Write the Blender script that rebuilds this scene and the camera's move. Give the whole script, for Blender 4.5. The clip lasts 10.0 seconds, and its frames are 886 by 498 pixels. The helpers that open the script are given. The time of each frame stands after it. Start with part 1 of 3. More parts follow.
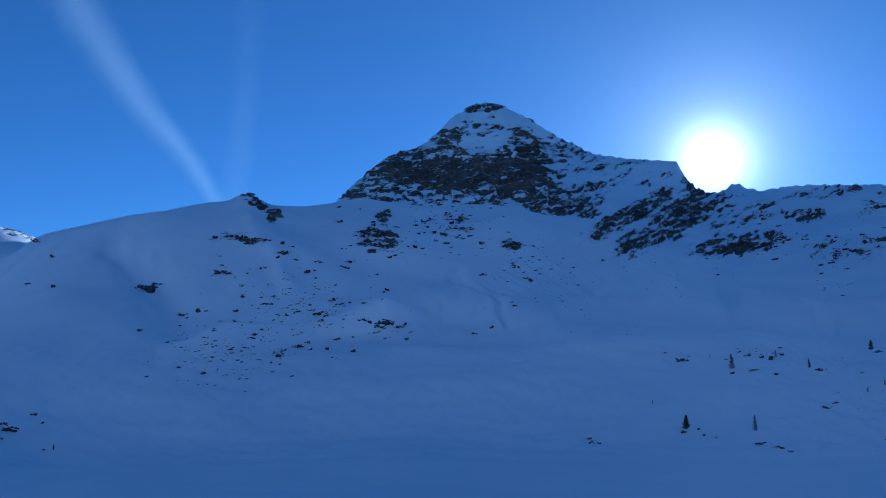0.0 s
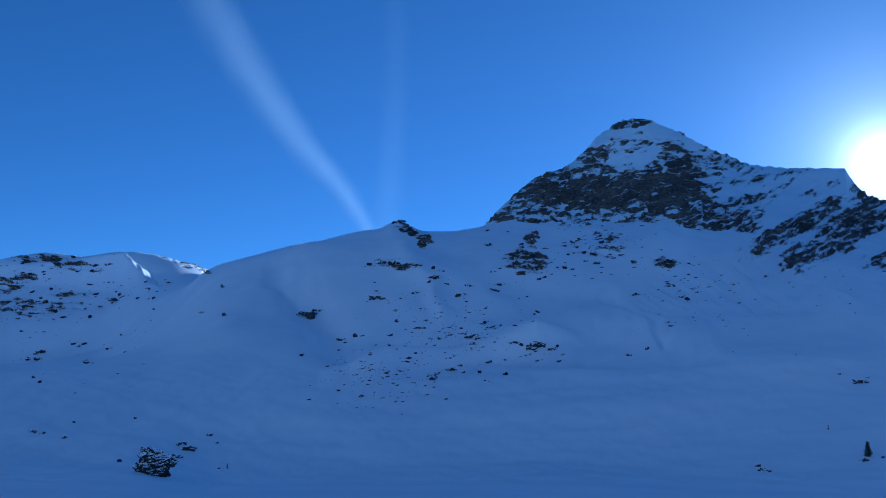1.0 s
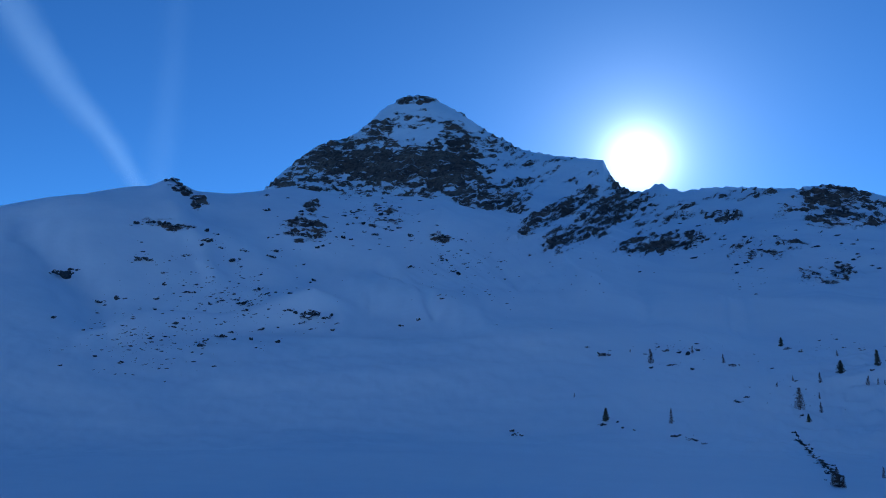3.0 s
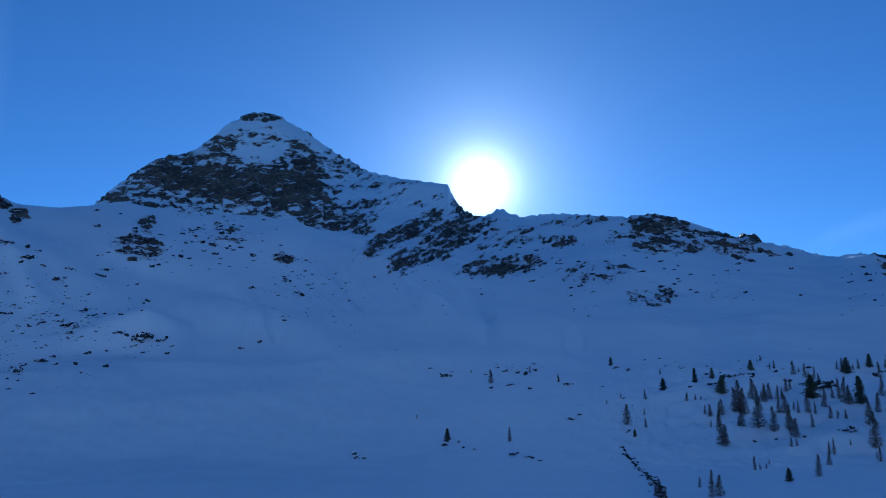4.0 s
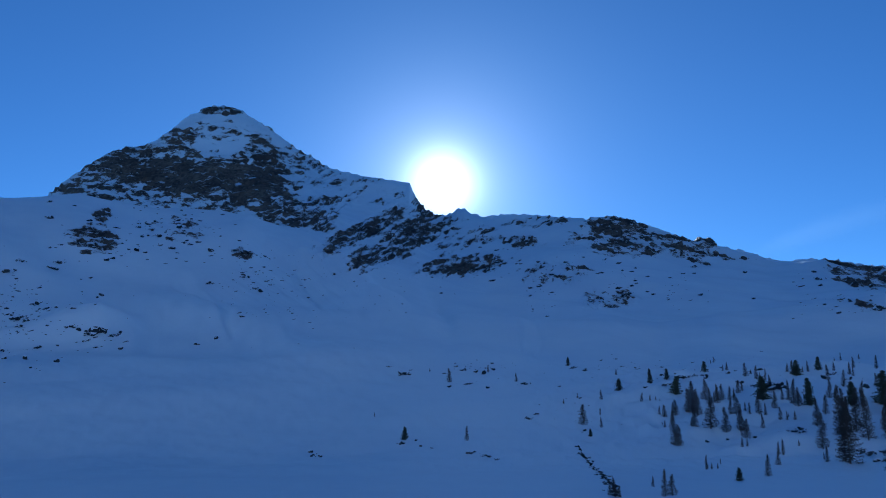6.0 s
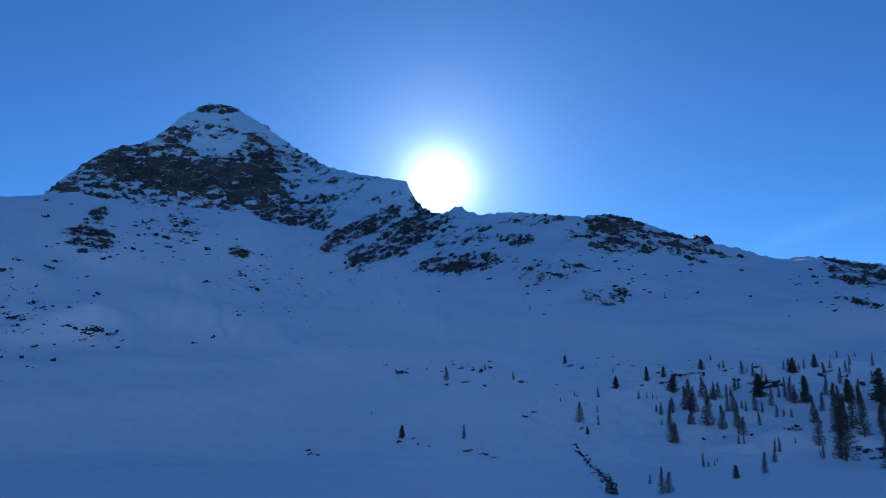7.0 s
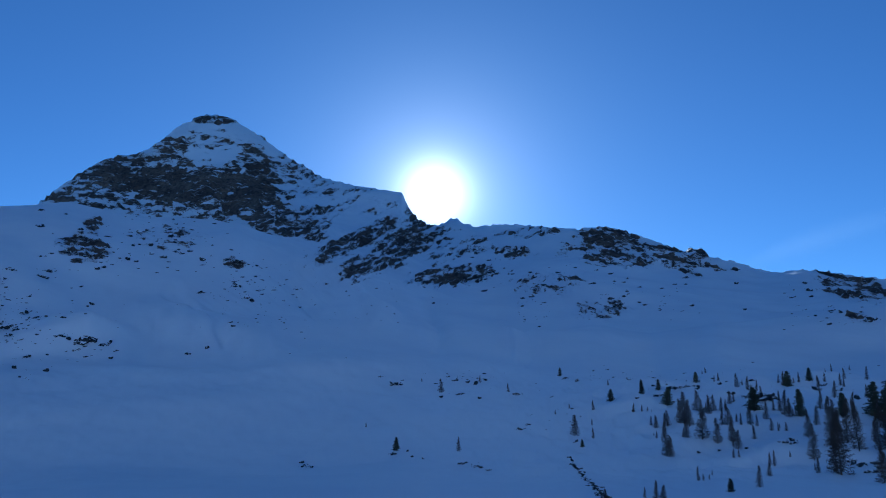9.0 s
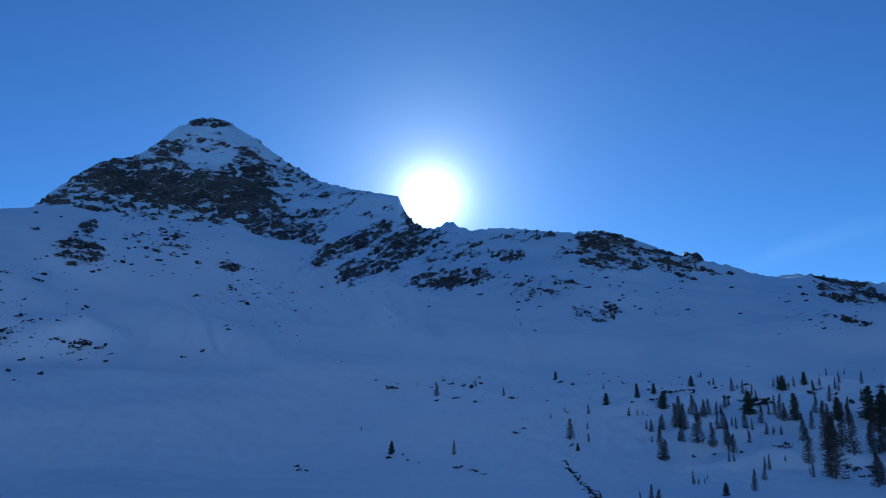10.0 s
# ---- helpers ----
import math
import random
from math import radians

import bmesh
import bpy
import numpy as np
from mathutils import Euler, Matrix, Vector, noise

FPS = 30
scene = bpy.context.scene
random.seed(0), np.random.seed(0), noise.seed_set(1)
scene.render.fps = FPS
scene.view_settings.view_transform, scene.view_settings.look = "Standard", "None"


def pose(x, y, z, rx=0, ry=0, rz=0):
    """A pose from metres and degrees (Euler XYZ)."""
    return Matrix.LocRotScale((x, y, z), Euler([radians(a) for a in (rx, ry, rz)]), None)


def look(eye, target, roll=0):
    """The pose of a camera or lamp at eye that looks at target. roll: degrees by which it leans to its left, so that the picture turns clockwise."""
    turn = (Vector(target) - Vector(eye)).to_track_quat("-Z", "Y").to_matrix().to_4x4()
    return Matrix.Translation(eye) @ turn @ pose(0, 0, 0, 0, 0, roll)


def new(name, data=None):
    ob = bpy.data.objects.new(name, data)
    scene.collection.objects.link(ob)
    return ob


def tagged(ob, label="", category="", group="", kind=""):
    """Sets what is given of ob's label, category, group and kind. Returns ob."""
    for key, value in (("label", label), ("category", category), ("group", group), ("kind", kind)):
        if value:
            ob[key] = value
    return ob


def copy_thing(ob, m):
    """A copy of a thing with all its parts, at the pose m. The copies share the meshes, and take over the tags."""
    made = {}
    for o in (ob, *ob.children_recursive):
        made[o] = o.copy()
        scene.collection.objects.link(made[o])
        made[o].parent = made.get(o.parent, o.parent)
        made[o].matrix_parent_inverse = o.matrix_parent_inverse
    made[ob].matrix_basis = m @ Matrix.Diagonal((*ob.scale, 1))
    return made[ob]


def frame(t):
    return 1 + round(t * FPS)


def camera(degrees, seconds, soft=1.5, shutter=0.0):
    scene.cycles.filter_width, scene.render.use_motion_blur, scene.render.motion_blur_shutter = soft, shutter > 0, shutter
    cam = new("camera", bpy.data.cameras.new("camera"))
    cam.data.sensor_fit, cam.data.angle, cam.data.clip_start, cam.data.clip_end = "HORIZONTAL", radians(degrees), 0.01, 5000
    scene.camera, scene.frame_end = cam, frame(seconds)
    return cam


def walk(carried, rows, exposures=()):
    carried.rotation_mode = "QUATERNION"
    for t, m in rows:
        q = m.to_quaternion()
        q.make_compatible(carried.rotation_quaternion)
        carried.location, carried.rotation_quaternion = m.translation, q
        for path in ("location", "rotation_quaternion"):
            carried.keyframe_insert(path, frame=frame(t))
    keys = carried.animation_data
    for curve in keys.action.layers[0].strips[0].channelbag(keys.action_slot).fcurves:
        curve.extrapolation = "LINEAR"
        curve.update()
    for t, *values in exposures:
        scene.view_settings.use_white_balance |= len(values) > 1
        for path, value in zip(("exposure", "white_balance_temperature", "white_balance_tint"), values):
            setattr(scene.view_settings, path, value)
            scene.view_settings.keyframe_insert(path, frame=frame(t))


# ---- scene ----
SKY, EXPOSURE = 0.090, 0.04
EYE = 13.0  # the eye's height over the valley floor, metres: it stands on the foot of the opposite slope
cam = camera(57.4, 10.0, soft=1.0)
# seconds, yaw, pitch, roll in degrees: a hand-held turn on one spot
TURNS = [
    (0, 0.00, 10.00, 0.00),
    (0.5, 8.30, 10.59, 1.20),
    (1, 10.70, 11.56, 0.23),
    (1.5, 10.37, 10.06, 0.07),
    (2, 7.09, 9.59, 0.39),
    (2.5, 0.89, 9.74, 0.97),
    (3, -5.13, 9.47, 0.47),
    (3.2, -8.20, 9.93, -0.14),
    (4.3, -17.65, 11.10, -0.66),
    (4.5, -18.20, 11.14, -0.70),
    (5, -18.54, 11.30, -0.49),
    (5.5, -18.91, 11.09, -0.20),
    (7, -19.29, 10.73, -0.34),
    (7.5, -19.36, 10.87, -0.20),
    (8, -19.50, 11.06, -0.18),
    (8.5, -19.56, 11.29, -0.18),
    (9, -19.63, 11.56, -0.13),
    (9.5, -19.82, 11.75, -0.14),
    (10, -19.93, 11.81, -0.07)]
walk(cam, [(t, pose(0.1, 0.1, EYE, 90 + p, 0, y) @ pose(0, 0, 0, 0, 0, r)) for t, y, p, r in TURNS],
     exposures=[(t, EXPOSURE + e, k, 5) for t, e, k in ((0, 0.13, 4660), (0.5, 0.24, 4660), (1, 0.24, 4620), (2, 0.26, 4700), (3, 0.18, 4740), (4.5, 0.15, 4840), (8.5, 0.18, 4980), (10, 0.14, 5000))])

# ---- sky and sun ----
SUN_AZ, SUN_EL = 19.05, 13.9  # degrees to the right of +y, degrees up: it grazes the ridge
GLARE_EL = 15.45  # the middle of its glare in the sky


def heading(az, el):
    a, e = radians(az), radians(el)
    return Vector((math.sin(a) * math.cos(e), math.cos(a) * math.cos(e), math.sin(e)))


SUN_WAY = heading(SUN_AZ, SUN_EL)


class Nodes:
    """Short hand for building a node tree."""

    def __init__(self, tree):
        self.tree = tree
        tree.nodes.clear()

    def __call__(self, kind, **values):
        n = self.tree.nodes.new(kind)
        for key, value in values.items():
            if key.startswith("i_"):
                s = n.inputs[int(key[2:])] if key[2:].isdigit() else n.inputs[key[2:].replace("_", " ")]
                if isinstance(value, bpy.types.NodeSocket):
                    self.tree.links.new(value, s)
                else:
                    s.default_value = value
            else:
                setattr(n, key, value)
        return n

    def math(self, op, a, b=0.0, c=0.0, clamp=False):
        return self("ShaderNodeMath", operation=op, i_0=a, i_1=b, i_2=c, use_clamp=clamp).outputs[0]

    def span(self, v, a, b, c=0.0, d=1.0, smooth=False):
        return self("ShaderNodeMapRange", i_0=v, i_1=a, i_2=b, i_3=c, i_4=d,
                    interpolation_type="SMOOTHSTEP" if smooth else "LINEAR").outputs[0]

    def mix(self, f, a, b):
        n = self("ShaderNodeMix", data_type="RGBA")
        for s, v in ((n.inputs[0], f), (n.inputs[6], a), (n.inputs[7], b)):
            if isinstance(v, bpy.types.NodeSocket):
                self.tree.links.new(v, s)
            else:
                s.default_value = v
        return n.outputs[2]

    def noise(self, vec, scale, detail=4.0, rough=0.55, distort=0.0):
        return self("ShaderNodeTexNoise", i_Vector=vec, i_Scale=scale, i_Detail=detail, i_Roughness=rough,
                    i_Distortion=distort).outputs[0]


def make_world():
    w = bpy.data.worlds.new("winter_sky")
    scene.world = w
    w.use_nodes = True
    n = Nodes(w.node_tree)
    sky = n("ShaderNodeTexSky", sky_type="NISHITA", sun_disc=False, sun_elevation=radians(SUN_EL),
            sun_rotation=radians(SUN_AZ), altitude=2300, air_density=0.85, dust_density=0.15, ozone_density=5.0)
    base = n("ShaderNodeMix", data_type="RGBA", blend_type="MULTIPLY", i_0=1.0)
    w.node_tree.links.new(sky.outputs[0], base.inputs[6])
    base.inputs[7].default_value = (SKY, SKY, SKY, 1)
    # the overexposed sun: its lens bloom and aureole, both painted into the sky
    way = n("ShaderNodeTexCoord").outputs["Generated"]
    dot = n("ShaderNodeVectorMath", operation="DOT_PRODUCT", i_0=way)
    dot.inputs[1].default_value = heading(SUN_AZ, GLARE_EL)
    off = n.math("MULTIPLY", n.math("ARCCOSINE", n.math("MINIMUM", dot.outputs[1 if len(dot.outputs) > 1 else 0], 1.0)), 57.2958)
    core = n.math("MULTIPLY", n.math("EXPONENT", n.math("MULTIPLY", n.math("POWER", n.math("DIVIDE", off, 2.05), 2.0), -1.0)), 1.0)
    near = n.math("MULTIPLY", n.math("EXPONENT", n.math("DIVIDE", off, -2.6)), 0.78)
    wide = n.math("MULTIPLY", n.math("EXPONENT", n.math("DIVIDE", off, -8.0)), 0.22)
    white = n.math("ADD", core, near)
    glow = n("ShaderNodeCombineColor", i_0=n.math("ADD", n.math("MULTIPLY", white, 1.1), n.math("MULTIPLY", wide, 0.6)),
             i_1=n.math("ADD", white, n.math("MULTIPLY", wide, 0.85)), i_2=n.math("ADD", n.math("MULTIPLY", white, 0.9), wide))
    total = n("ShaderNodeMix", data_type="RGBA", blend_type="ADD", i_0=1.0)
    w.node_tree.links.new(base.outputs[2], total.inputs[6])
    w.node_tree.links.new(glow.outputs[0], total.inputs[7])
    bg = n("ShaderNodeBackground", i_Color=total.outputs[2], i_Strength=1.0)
    n("ShaderNodeOutputWorld", i_Surface=bg.outputs[0])


make_world()
sun = new("sun", bpy.data.lights.new("sun", "SUN"))
sun.data.energy, sun.data.angle, sun.data.color = 5.0, radians(0.5), (1.0, 0.97, 0.93)
sun.matrix_world = look(SUN_WAY * 3000, (0, 0, 0))

# ---- materials ----
def material(name):
    m = bpy.data.materials.new(name)
    m.use_nodes = True
    return m, Nodes(m.node_tree)


def rock_colour(n, pos, scale):
    """Dark weathered gneiss: two greys, rusty and lichen stains."""
    broad = n.noise(pos, scale * 0.12, 5)
    fine = n.noise(pos, scale, 6, 0.65)
    c = n.mix(n.span(broad, 0.35, 0.65), (0.085, 0.07, 0.06, 1), (0.22, 0.18, 0.14, 1))
    c = n.mix(n.span(fine, 0.45, 0.62, 0, 0.85), c, (0.04, 0.036, 0.036, 1))
    return n.mix(n.span(n.noise(pos, scale * 0.3, 3), 0.58, 0.72, 0, 0.6), c, (0.2, 0.14, 0.09, 1)), fine


def snow_colour(n, pos):
    broad = n.noise(pos, 0.012, 7, 0.62)
    return n.mix(n.span(broad, 0.3, 0.7), (0.72, 0.80, 0.88, 1), (0.82, 0.89, 0.94, 1))


def make_terrain_material():
    m, n = material("snow_and_rock")
    pos = n("ShaderNodeNewGeometry").outputs["Position"]
    bare = n("ShaderNodeAttribute", attribute_name="bare").outputs["Fac"]
    # the outline of the bare rock is broken at three sizes, and thin snow lies along the strata
    bed = n("ShaderNodeAttribute", attribute_name="bed").outputs["Fac"]
    flat = n("ShaderNodeSeparateXYZ", i_0=pos)
    strata = n("ShaderNodeCombineXYZ", i_0=n.math("MULTIPLY", flat.outputs[0], 0.019), i_1=n.math("MULTIPLY", flat.outputs[1], 0.019), i_2=n.math("MULTIPLY", bed, 3.0)).outputs[0]
    lines = n.noise(strata, 1.0, 8, 0.68)
    edge = n.noise(n("ShaderNodeMapping", i_Vector=pos, i_Scale=(0.035, 0.035, 0.08)).outputs[0], 1.0, 12, 0.78)
    specks = n.noise(pos, 0.4, 5, 0.75)
    stir = n.math("ADD", n.math("MULTIPLY", n.math("SUBTRACT", edge, 0.5), 1.1), n.math("MULTIPLY", n.math("SUBTRACT", lines, 0.5), 1.8))
    stir = n.math("ADD", stir, n.math("MULTIPLY", n.math("SUBTRACT", specks, 0.5), 1.1))
    mask = n.span(n.math("ADD", bare, stir), 0.40, 0.62, smooth=True)
    # thin snow on the ledges
    ledge = n.span(n.math("ADD", lines, n.math("MULTIPLY", n.math("SUBTRACT", n.noise(pos, 0.02, 3), 0.5), 0.4)), 0.59, 0.64, 0.0, 0.85)
    mask = n.math("MULTIPLY", n.math("MULTIPLY", mask, n.math("SUBTRACT", 1.0, ledge)), n.span(specks, 0.6, 0.75, 1.0, 0.8))
    rock, fine = rock_colour(n, pos, 0.12)
    snow = snow_colour(n, pos)
    ripple = n.noise(n("ShaderNodeMapping", i_Vector=pos, i_Scale=(0.10, 0.17, 0.15), i_Rotation=(0, 0, 0.5)).outputs[0], 1.0, 6, 0.65)
    drift = n.noise(pos, 0.02, 4)
    height = n.math("ADD", n.math("MULTIPLY", ripple, 0.1), n.math("MULTIPLY", drift, 2.0))
    height = n.math("ADD", height, n.math("MULTIPLY", n.math("MULTIPLY", fine, mask), 14.0))
    bump = n("ShaderNodeBump", i_Strength=0.8, i_Distance=1.0, i_Height=height)
    b = n("ShaderNodeBsdfPrincipled", i_Base_Color=n.mix(mask, snow, rock), i_Roughness=n.span(mask, 0, 1, 0.55, 0.85),
          i_Normal=bump.outputs[0])
    b.inputs["Specular IOR Level"].default_value = 0.2
    n("ShaderNodeOutputMaterial", i_Surface=b.outputs[0])
    return m


TERRAIN = make_terrain_material()

# ---- terrain ----
PERM = np.random.RandomState(7).permutation(4096)
GRAD = np.random.RandomState(8).uniform(0, 2 * np.pi, 4096)


def perlin(x, y, seed=0):
    xi, yi = np.floor(x).astype(np.int64), np.floor(y).astype(np.int64)
    xf, yf = x - xi, y - yi
    u, v = xf * xf * xf * (xf * (xf * 6 - 15) + 10), yf * yf * yf * (yf * (yf * 6 - 15) + 10)

    def corner(dx, dy):
        g = GRAD[PERM[(PERM[(xi + dx + seed * 131) & 4095] + yi + dy) & 4095]]
        return np.cos(g) * (xf - dx) + np.sin(g) * (yf - dy)

    a, b = corner(0, 0), corner(0, 1)
    a, b = a + u * (corner(1, 0) - a), b + u * (corner(1, 1) - b)
    return 1.4 * (a + v * (b - a))


def fbm(x, y, octaves=5, seed=0, gain=0.5, ridged=False):
    total, amp = 0, 1.0
    for k in range(octaves):
        p = perlin(x * 2.03 ** k, y * 2.03 ** k, seed + k)
        total = total + amp * ((1 - 2 * np.abs(p)) if ridged else p)
        amp *= gain
    return total


def along(knots, az, blur=0.0):
    """Values between knots, rounded over that many degrees."""
    k = np.array(knots, float)
    if not blur:
        return np.interp(az, k[:, 0], k[:, 1])
    fine = np.arange(-200, 200, 0.05)
    w = np.hanning(int(blur / 0.05) + 3)
    return np.interp(az, fine, np.convolve(np.interp(fine, k[:, 0], k[:, 1]), w / w.sum(), "same"))


# crest lines: degrees of heading, degrees of rise as seen from the camera's spot
# the heights behind the camera are unseen, raised to bounce sunlight onto the slopes
SKYLINE = [(-180, 19.5), (-130, 18.3), (-95, 14.5), (-70, 10), (-50, 8.6), (-39.8, 9.35), (-38.9, 9.69), (-37.2, 10.06), (-35.0, 9.96), (-33.3, 10.39), (-31.9, 10.53),
           # -25 to -9.5 is unseen behind the spur, cut to let sun onto the side hill
           (-30.4, 10.41), (-29.3, 10.18), (-28.0, 9.95), (-25, 8.8), (-20, 10.4), (-15, 11.5), (-12.4, 11.2), (-11.4, 11.2), (-10.4, 11.9), (-9.5, 12.3), (-8.6, 12.6), (-7.7, 13.2), (-6.95, 14.06),
           (-5.35, 15.51), (-4.19, 16.37), (-3.16, 16.86), (-2.09, 17.05), (-1.2, 17.52), (-0.12, 18.44), (0.43, 19.01), (0.91, 19.39),
           (1.36, 19.58), (1.77, 19.92), (2.51, 20.17), (3.49, 20.2), (4.29, 20.07), (4.9, 19.73), (5.72, 19.32), (6.54, 18.98)]
SKYLINE += [(7.16, 18.47), (7.65, 18.18), (8.72, 17.52), (9.5, 17.2), (10.32, 16.71), (10.94, 16.41), (11.89, 16.23), (13.12, 15.97),
            # the dip from 16.95 to 20.1 is made up, so the sun's bloom shows round
            (14.36, 15.83), (15.6, 15.67), (16.65, 15.52), (16.95, 14.85), (17.35, 14.2), (17.9, 13.65), (18.6, 13.32), (19.2, 13.25), (19.75, 13.4), (20.1, 13.7), (20.6, 13.72), (21.3, 13.3),
            (22.0, 13.13), (23.8, 13.27), (25.4, 13.19), (27.0, 13.01), (29.4, 12.77), (30.0, 12.85), (31.4, 12.85), (32.9, 12.40),
            (34.8, 11.61), (36.6, 10.87), (37.0, 11.10), (37.9, 10.88), (38.2, 10.40), (39.8, 9.98), (41.5, 9.28), (42.5, 9.09),
            (43.5, 9.18), (44.8, 9.06), (47.2, 8.48), (53, 7.5), (70, 9), (100, 14.5), (130, 18.3), (180, 19.5)]
# its far ends, behind the camera, are likewise raised for bounced light
SPUR = [(-180, 6), (-120, 5), (-75, 2.6), (-38, 2.6), (-33.0, 4.2), (-31.5, 6.0), (-29.5, 7.89), (-27.4, 9.60), (-24.8, 10.51), (-22.9, 11.14), (-21.4, 11.60),
        (-19.8, 11.90), (-18.2, 12.35), (-16.6, 12.76), (-15.2, 12.95), (-14.6, 13.32), (-13.9, 13.53), (-13.1, 13.18), (-12.3, 12.83),
        (-10.0, 12.81), (-8.2, 13.08), (-5.9, 13.57), (-3.4, 13.22), (-1.0, 13.00), (0.7, 13.16), (3.5, 13.14), (5.6, 12.58),
        (7.2, 11.95), (9.2, 11.42), (12, 10.7), (16, 9.3), (20, 8.6), (26, 8.0), (34, 7.4), (42, 6.6), (50, 6.0), (75, 4), (120, 5), (180, 6)]
SPUR_FAR = [(-180, 800), (-60, 1100), (-40, 1200), (-33, 1150), (-28, 1000), (-14, 950), (-5, 1100), (5, 1150), (12, 1050), (20, 950), (50, 850), (180, 800)]
SKY_FAR = [(-180, 2000), (-70, 1700), (-45, 1480), (-27, 1500), (-22, 1900), (-15, 2100), (-8, 2100), (3, 2250), (12, 2050), (19, 1900), (30, 1650), (50, 1400), (90, 1700), (180, 2000)]
HOLLOW = [(-180, 0), (-31, 0), (-27, 0.25), (-23, 1), (3, 1), (9, 0), (180, 0)]  # how far the ground drops behind the spur

# bare rock: heading, rise, half length, half height, lean, share
CLIFFS = [(-3.7, 15.8, 3.00, 0.96, -18, 0.9), (0.6, 15.35, 4.8, 1.18, 0, 1.2), (4.7, 15.2, 3.00, 1.52, 5, 1.15), (-0.7, 13.7, 8.01, 0.64, 2, 0.62),
          (-6.2, 13.6, 2.40, 0.28, -3, 0.85), (0.1, 17.7, 1.28, 0.72, -25, 0.8), (2.9, 20.0, 1.68, 0.36, 0, 0.8), (3.1, 18.5, 1.60, 0.72, 0, 0.42),
          (6.3, 16.9, 1.9, 0.85, 58, 0.85), (1.3, 16.6, 1.5, 0.5, 42, 0.85), (8.0, 16.6, 1.4, 0.7, 25, 0.6), (6.2, 19.5, 1.80, 0.36, 32, 0.7), (9.6, 16.8, 1.60, 0.40, 32, 0.6), (8.1, 13.1, 3.00, 1.04, 8, 0.76),
          (10.3, 14.0, 1.80, 0.48, 0, 0.55), (13.4, 12.1, 3.80, 0.60, -25, 0.85), (17.0, 12.1, 2.20, 1.04, -25, 0.85), (14.4, 10.4, 2.60, 0.72, -20, 0.78),
          (12.1, 15.3, 4.80, 0.96, 12, 0.3), (11.8, 11.3, 1.80, 0.56, -20, 0.7),
          (20.5, 9.7, 3.0, 0.6, -5, 0.85), (24.8, 11.3, 1.2, 0.36, 0, 0.8), (21.0, 11.6, 2.5, 0.6, -15, 0.5), (18.5, 12.6, 2.0, 0.6, 0, 0.55), (17.8, 13.8, 1.2, 0.5, 42, 0.7)]
OUTCROPS = [(-13.5, 13.15, 1.1, 0.34, 36, 0.8), (-12.1, 12.1, 0.6, 0.5, 40, 0.78), (-4.7, 10.8, 1.4, 0.85, 0, 0.72), (-14.1, 10.5, 1.68, 0.36, 5, 0.45),
            (4.9, 10.4, 0.64, 0.36, 0, 0.8), (-4.3, 12.4, 0.56, 0.4, 0, 0.7), (0.7, 11.8, 2.0, 1.0, 0, 0.3), (-37.0, 9.6, 2.8, 0.36, 5, 0.6),
            (-39.1, 8.0, 1.2, 0.56, -20, 0.7), (-28.6, 10.0, 1.6, 0.28, 15, 0.6), (-37.6, 6.5, 3.2, 0.8, -10, 0.42)]
RIDGE_ROCKS = [(31.2, 12.2, 1.68, 0.6, 0, 1.1), (32.0, 10.9, 3.2, 0.8, 8, 0.64), (35.1, 10.8, 3.2, 0.8, 18, 0.7), (37.2, 10.7, 1.04, 0.36, 10, 0.9),
               (47.0, 7.8, 1.9, 0.75, 18, 0.72), (46.3, 8.6, 1.7, 0.35, 10, 0.7), (46.7, 6.0, 0.5, 0.32, 0, 0.7), (30.7, 7.1, 1.6, 0.6, 0, 0.5),
               (26.9, 9.0, 2.4, 0.8, 0, 0.42), (26.6, 12.7, 2.8, 0.32, 0, 0.55)]


# swells and runnels of the front slope: heading and rise along their line, half width in degrees, height in metres
FORMS = [(((-17.5, 3.5), (-13.1, 5.1), (-8.9, 5.8), (-4.2, 4.9), (-1.8, 4.1)), 1.0, 5),  # the rocky bench
         (((-10.0, 12.2), (-6.6, 9.9), (-3.4, 7.6), (-0.2, 5.2)), 1.5, -5),  # the gully beside it
         (((-1.0, 6.8), (3.0, 5.9), (7.8, 3.6)), 1.2, 7), (((0.6, 8.6), (3.0, 6.4), (5.0, 4.2)), 0.35, -4),
         (((4.7, 12.2), (9.1, 10.2), (12.6, 7.8), (15.2, 5.6)), 1.0, 12), (((6.5, 10.4), (9.0, 8.0), (10.5, 6.0)), 0.6, -6),
         (((-22.0, 9.5), (-19.0, 6.4), (-17.2, 3.2)), 1.3, -8), (((-13.4, 12.0), (-12.0, 9.6), (-10.5, 7.4)), 0.8, 6),
         (((23.9, 5.9), (25.5, 3.7)), 0.22, 1.6), (((24.4, 6.4), (26.0, 4.4)), 0.3, -2), (((33.0, 7.6), (34.0, 5.2), (34.2, 3.6)), 1.5, -3.5),
         (((28.5, 8.4), (29.5, 5.8), (29.4, 4.0)), 1.6, 3.5), (((38.8, 7.6), (38.4, 5.0)), 1.5, 3.5), (((18.0, 8.6), (19.0, 6.0), (19.2, 4.2)), 1.0, -5)]


def form(az, el, line, wide):
    """1 on the line, falling off to both sides."""
    near = np.full(az.shape, 1e9)
    for (a0, e0), (a1, e1) in zip(line, line[1:]):
        da, de = a1 - a0, e1 - e0
        t = np.clip(((az - a0) * da + (el - e0) * de) / (da * da + de * de), 0, 1)
        near = np.minimum(near, (az - a0 - t * da) ** 2 + (el - e0 - t * de) ** 2)
    return np.exp(-near / (wide * wide))


